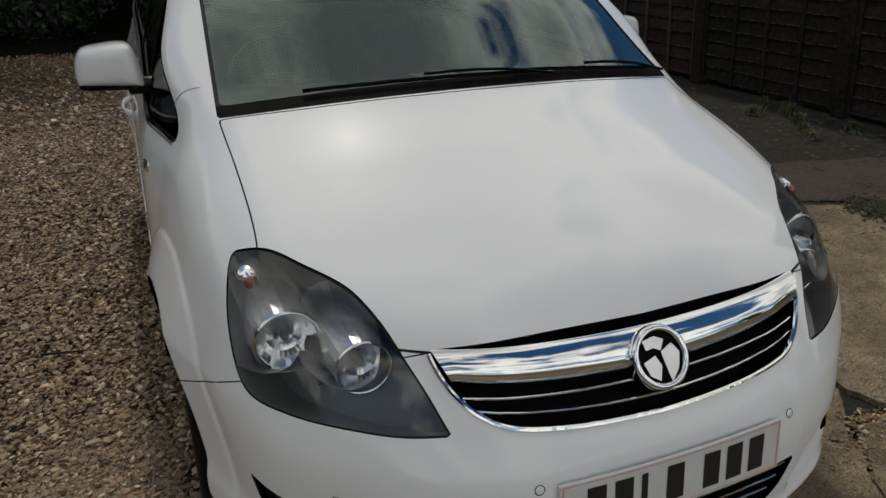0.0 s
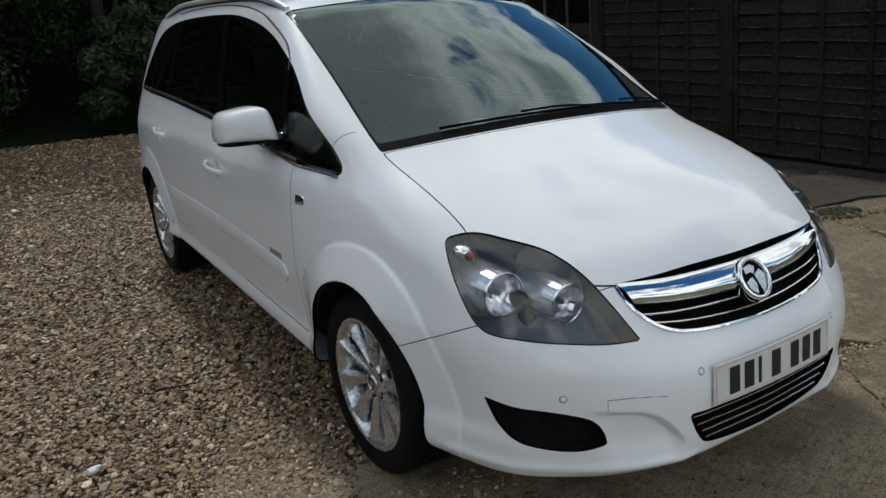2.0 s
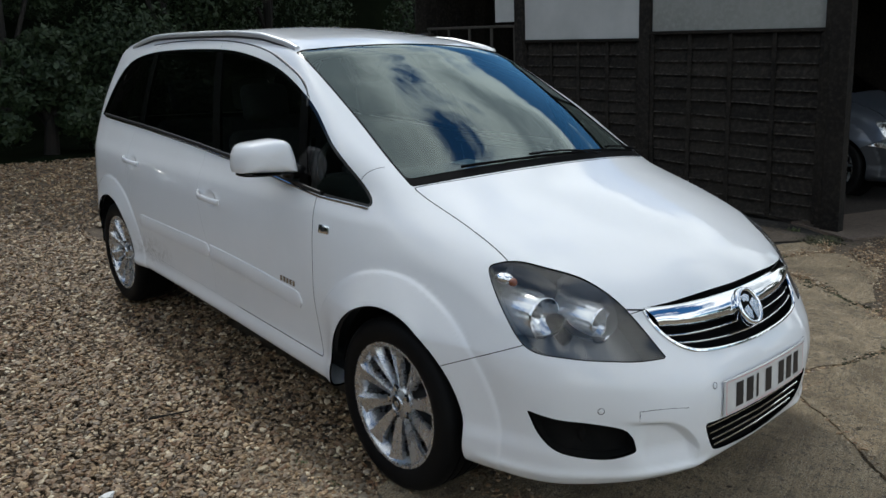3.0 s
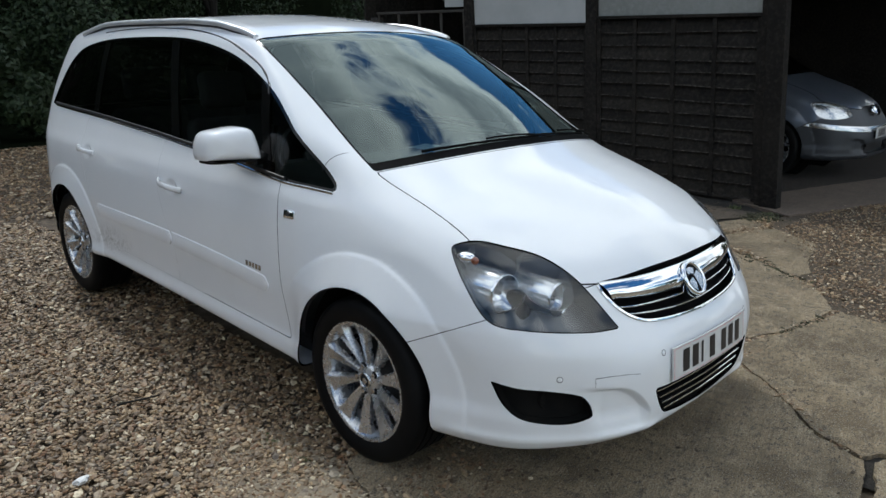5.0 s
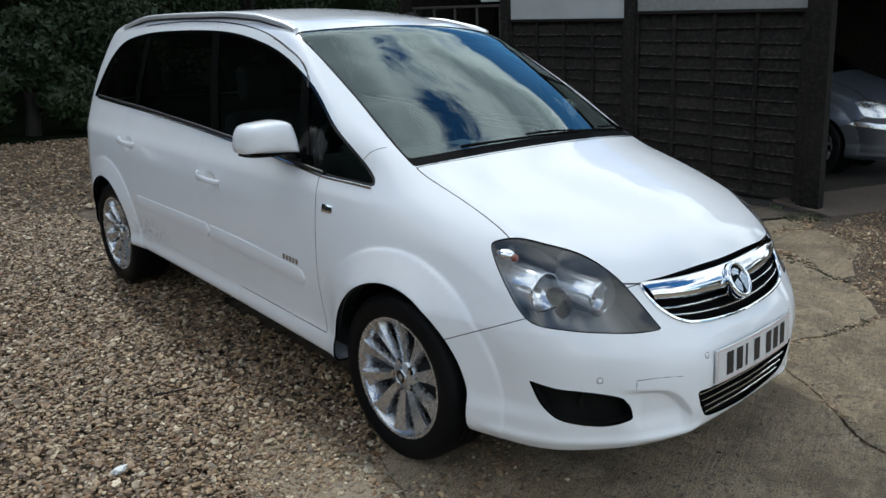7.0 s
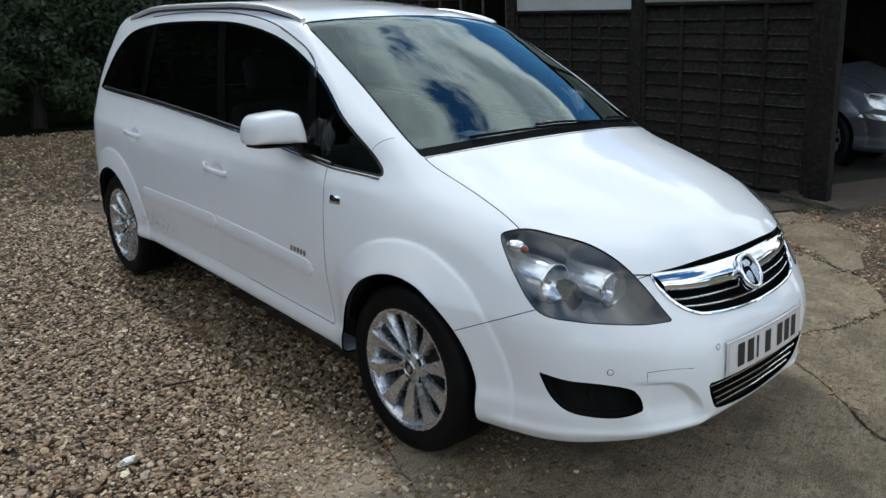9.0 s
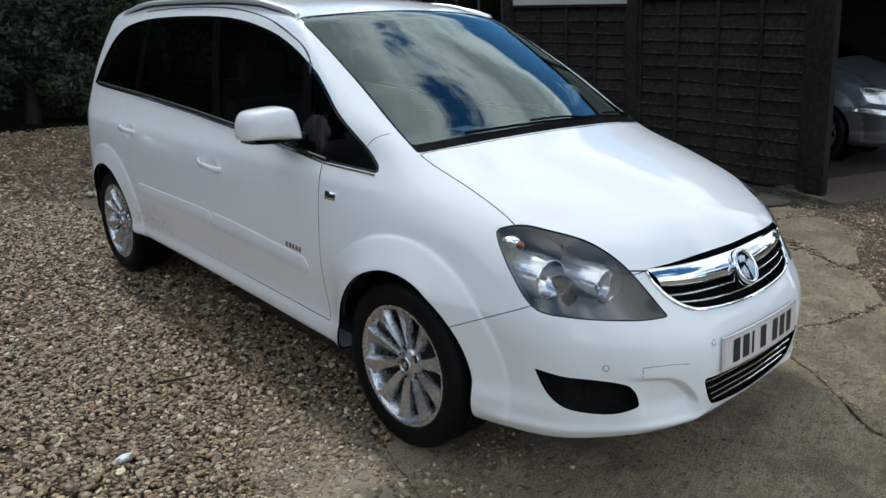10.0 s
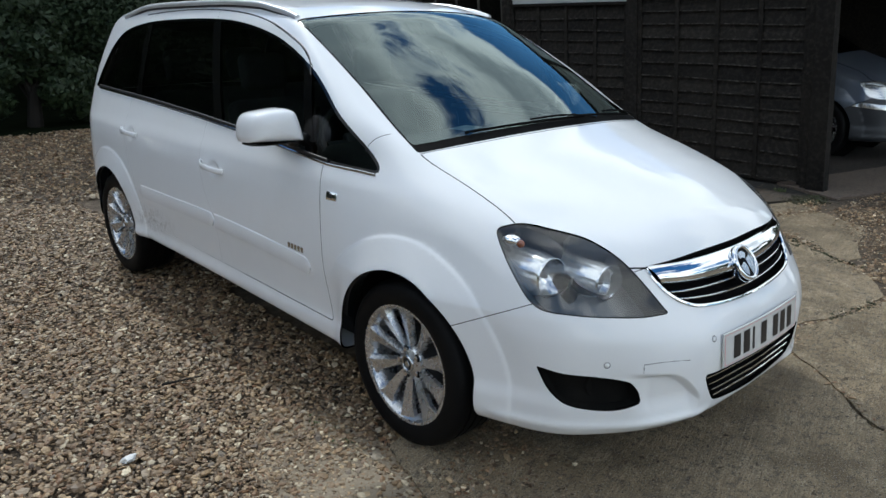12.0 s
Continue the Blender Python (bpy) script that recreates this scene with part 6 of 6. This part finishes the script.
# ---------------------------------------------------------------- parked cars in the distance
def parked_car(name, label, paint, at):
    """A plainer car of the same build, parked further off."""
    root = empty(name, label, "car")
    lamp2 = closed_curve([(0.415, 0.800), (0.28, 0.810), (0.126, 0.803), (-0.02, 0.785), (-0.142, 0.757), (-0.228, 0.675), (-0.10, 0.655), (0.0, 0.648), (0.154, 0.644), (0.315, 0.668), (0.37, 0.73)], 8, (0, 5))
    grille2 = closed_curve([(-0.2, 0.762), (0.0, 0.762), (0.24, 0.757), (0.30, 0.73), (0.25, 0.67), (0.1, 0.655), (0.0, 0.655), (-0.1, 0.655)], 8, (0, 7))
    mouth2 = closed_curve([(-0.2, 0.40), (0.0, 0.40), (0.38, 0.40), (0.42, 0.35), (0.36, 0.30), (0.0, 0.285), (-0.2, 0.285)], 8, (0, 6))
    sk = Skin(34, 170, 66)
    for wy, _ in AXLES:
        sk.cut(arch(wy), ("body",), "hole")
    sk.cut(screen_edge, ("body",), "screen")
    sk.cut(back_screen, ("body",), "back_glass")
    sk.cut(side_view(GLASS_SIDE), ("body",), "pane")
    sk.cut(corner_view(lamp2), ("body",), "lamp")
    sk.cut(front_view(grille2), ("body",), "grille")
    sk.cut(front_view(mouth2), ("body",), "mouth")
    sk.gap(top_view(BONNET), ("body",), "bonnet", 0.006)
    sk.gap(bumper_line, ("body",), "bumper", 0.005)
    sk.cut(lambda p: np.where(p[:, 1] < -0.1, np.abs(p[:, 2] - 0.567 - 0.1 * (p[:, 1] + 0.58)) - 0.024, 1.0), ("bumper",), "band")
    panel("body", *sk.take(("body",)), paint, root)
    panel("bonnet", *sk.take(("bonnet",)), paint, root)
    panel("front_bumper", *sk.take(("bumper",)), BUMPER_GREY if paint is GREY else paint, root)
    panel("bumper_band", *sk.take(("band",)), SATIN if paint is GREY else BLACK, root, inset=-0.004)
    panel("shut_line", *sk.take(("gap",)), DARKGAP, root, inset=0.007, flange=0)
    panel("windscreen", *sk.take(("screen",)), SIDEGLASS, root, inset=0.003)
    panel("rear_window", *sk.take(("back_glass",)), SIDEGLASS, root, inset=0.003)
    panel("grille", *sk.take(("grille",)), BLACK, root, inset=0.03, flange=-0.03)
    panel("air_intake", *sk.take(("mouth",)), BLACK, root, inset=0.05, flange=-0.05)
    panel("cabin_lining", *sk.take(("body",), lambda c: c[:, 2] > 0.4), LINING, root, inset=0.03, flange=0)
    for s in (-1, 1):
        panel("side_glass", *sk.take(("pane",)), SIDEGLASS, root, inset=0.004, sides=(s,))
        lamp = panel("headlamp", *sk.take(("lamp",)), SATIN, root, inset=0.03, flange=-0.03, sides=(s,))
        panel("lens", *sk.take(("lamp",)), LENS, lamp, inset=0.002, flange=0, sides=(s,))
        for a, y, z, r in ((0.70, -0.40, 0.735, 0.050), (0.63, -0.50, 0.728, 0.052), (0.53, -0.60, 0.715, 0.045)):
            aim = Vector((s * 0.3, -1, 0.05)).normalized()
            bowl = mesh_object("reflector", *lathe([(0.004, -0.03), (0.03, -0.02), (r, 0.0), (r + 0.004, -0.01)], 24, "z"), BEZEL, lamp)
            bowl.matrix_basis = Matrix.Translation((s * a, y, z)) @ aim.to_track_quat("Z", "Y").to_matrix().to_4x4()
    for wy, wz in AXLES:
        for s in (-1, 1):
            wheel((0.738 * s, wy, 0.319), s, root)
            v, f = lathe([(0.001, 0.44 * s), (0.362, 0.44 * s), (0.362, 0.80 * s)], 40)
            liner = mesh_object("wheel_liner", v, [g for g in f if max(v[i][2] for i in g) > -0.02], UNDER, root)
            liner.location = (0, wy, 0.315)
    bm = bmesh.new()
    box(bm, (-0.62, -0.52, 0.20), (0.62, 3.30, 0.33), 0.02)
    part("underbody", bm, UNDER, root)
    p, nr = from_front(0, 0.708, 0.0)
    ring = mesh_object("badge", *lathe([(0.001, 0.004), (0.042, 0.006), (0.050, 0.016), (0.058, 0.012), (0.060, -0.01)], 32, "z"), CHROME, root)
    ring.matrix_basis = Matrix.Translation(p) @ nr.to_track_quat("Z", "Y").to_matrix().to_4x4()
    bm = bmesh.new()
    box(bm, (-0.26, -0.912, 0.445), (0.26, -0.895, 0.556), 0.004)
    pl = part("number_plate", bm, PLATE, root)
    for i in range(7):
        x = -0.205 + i * 0.058 + (0.030 if i > 3 else 0)
        bm = bmesh.new()
        box(bm, (x, -0.9145, 0.462), (x + 0.040, -0.9125, 0.538))
        part("plate_mark", bm, PLATE_BAR, pl)
    root.matrix_basis = at
    return root


parked_car("parked_car", "grey-blue family car parked in the shade of the car port", GREY, pose(7.01, 1.425, 0.0) @ Matrix.Diagonal((1.0, 1.0, 1.06, 1)))
parked_car("parked_car", "black car parked on the gravel", DARKPAINT, pose(-3.0, 5.75, 0.0, 0, 0, 12))


# ---------------------------------------------------------------- weeds and litter
GRASS = material("weed_green", (0.060, 0.080, 0.028), 0.7, vary=(0.10, 0.11, 0.04), scale=9, second=(0.06, 0.08, 0.03))
LITTER = material("dead_leaf", (0.06, 0.043, 0.026), 0.9, vary=(0.10, 0.075, 0.046), scale=5, second=(0.035, 0.026, 0.016))


def tuft(verts, faces, at, n, tall, seed):
    rg = random.Random(seed)
    for i in range(n):
        a, r = rg.random() * 6.283, abs(rg.gauss(0, 0.03))
        x, y, z = at[0] + math.cos(a) * r, at[1] + math.sin(a) * r, at[2]
        h, lean, w = tall * rg.uniform(0.5, 1.2), rg.uniform(0.2, 1.0) * tall, rg.uniform(0.002, 0.005)
        b = rg.random() * 6.283
        c, s, k = math.cos(b), math.sin(b), len(verts)
        verts += [(x - w * s, y + w * c, z), (x + w * s, y - w * c, z), (x + lean * 0.4 * c + w * s, y + lean * 0.4 * s - w * c, z + h * 0.7), (x + lean * 0.4 * c - w * s, y + lean * 0.4 * s + w * c, z + h * 0.7), (x + lean * c, y + lean * s, z + h * 0.85)]
        faces += [(k, k + 1, k + 2, k + 3), (k + 3, k + 2, k + 4)]


v, f = [], []
for i, (x, y, tall) in enumerate(((2.62, -0.12, 0.05), (2.80, 0.12, 0.05), (2.48, -0.36, 0.04), (3.05, 0.66, 0.07), (3.20, 0.60, 0.06), (3.35, 0.58, 0.05), (2.90, 0.66, 0.05), (4.30, 0.62, 0.06), (4.18, 0.55, 0.05), (4.05, 0.60, 0.05), (-1.00, 0.34, 0.03), (-0.996, 0.153, 0.035), (4.35, 0.95, 0.07), (4.3, 1.5, 0.06), (4.2, 2.2, 0.07), (4.4, 2.6, 0.06), (4.25, 2.9, 0.30), (4.1, 2.65, 0.24), (4.0, 3.05, 0.22), (3.8, 2.25, 0.16), (4.35, 3.3, 0.22), (4.3, 2.3, 0.18), (3.95, 2.45, 0.14), (1.75, -0.64, 0.03))):
    tuft(v, f, (x, y, -0.012), 60 if x > 0 else 14, tall * 0.45, 70 + i)
tagged(mesh_object("weeds", v, f, GRASS, None, "", False), "small green weeds growing between slabs and stones", "weeds", kind="stuff")
rl = np.random.default_rng(8)
n = 600
lx, ly = rl.uniform(3.1, 4.55, n), rl.uniform(0.9, 5.5, n)
v, f = [], []
for x, y in zip(lx, ly):
    a, L, w, k = rl.random() * 6.283, rl.uniform(0.012, 0.035), rl.uniform(0.006, 0.014), len(v)
    c, s_ = math.cos(a), math.sin(a)
    z = rl.uniform(0.0, 0.02)
    v += [(x - c * L, y - s_ * L, z + 0.004), (x - s_ * w, y + c * w, z + rl.uniform(0, 0.008)), (x + c * L, y + s_ * L, z + rl.uniform(0, 0.012)), (x + s_ * w, y - c * w, z)]
    f.append((k, k + 1, k + 2, k + 3))
tagged(mesh_object("leaf_litter", v, f, LITTER, None, "", False), "dead leaves and bits along the fence", "leaf litter", kind="stuff")
v, f = [], []
for x, y in zip(rl.uniform(-1.1, 2.0, 130), rl.uniform(-1.7, -0.45, 130)):
    a, L, w, k = rl.random() * 6.283, rl.uniform(0.006, 0.018), rl.uniform(0.003, 0.008), len(v)
    c, s_ = math.cos(a), math.sin(a)
    v += [(x - c * L, y - s_ * L, 0.008), (x - s_ * w, y + c * w, 0.008 + rl.uniform(0, 0.004)), (x + c * L, y + s_ * L, 0.009 + rl.uniform(0, 0.006)), (x + s_ * w, y - c * w, 0.008)]
    f.append((k, k + 1, k + 2, k + 3))
tagged(mesh_object("leaf_litter", v, f, LITTER, None, "", False), "scattered dry leaf bits on the concrete", "leaf litter", kind="stuff")
bm = bmesh.new()
rod(bm, (-1.33, 1.03, 0.012), (-1.17, 0.985, 0.016), 0.006, 0.003, 7)
tagged(part("twig", bm, BARK), "thin brown twig lying on the gravel", "twig")
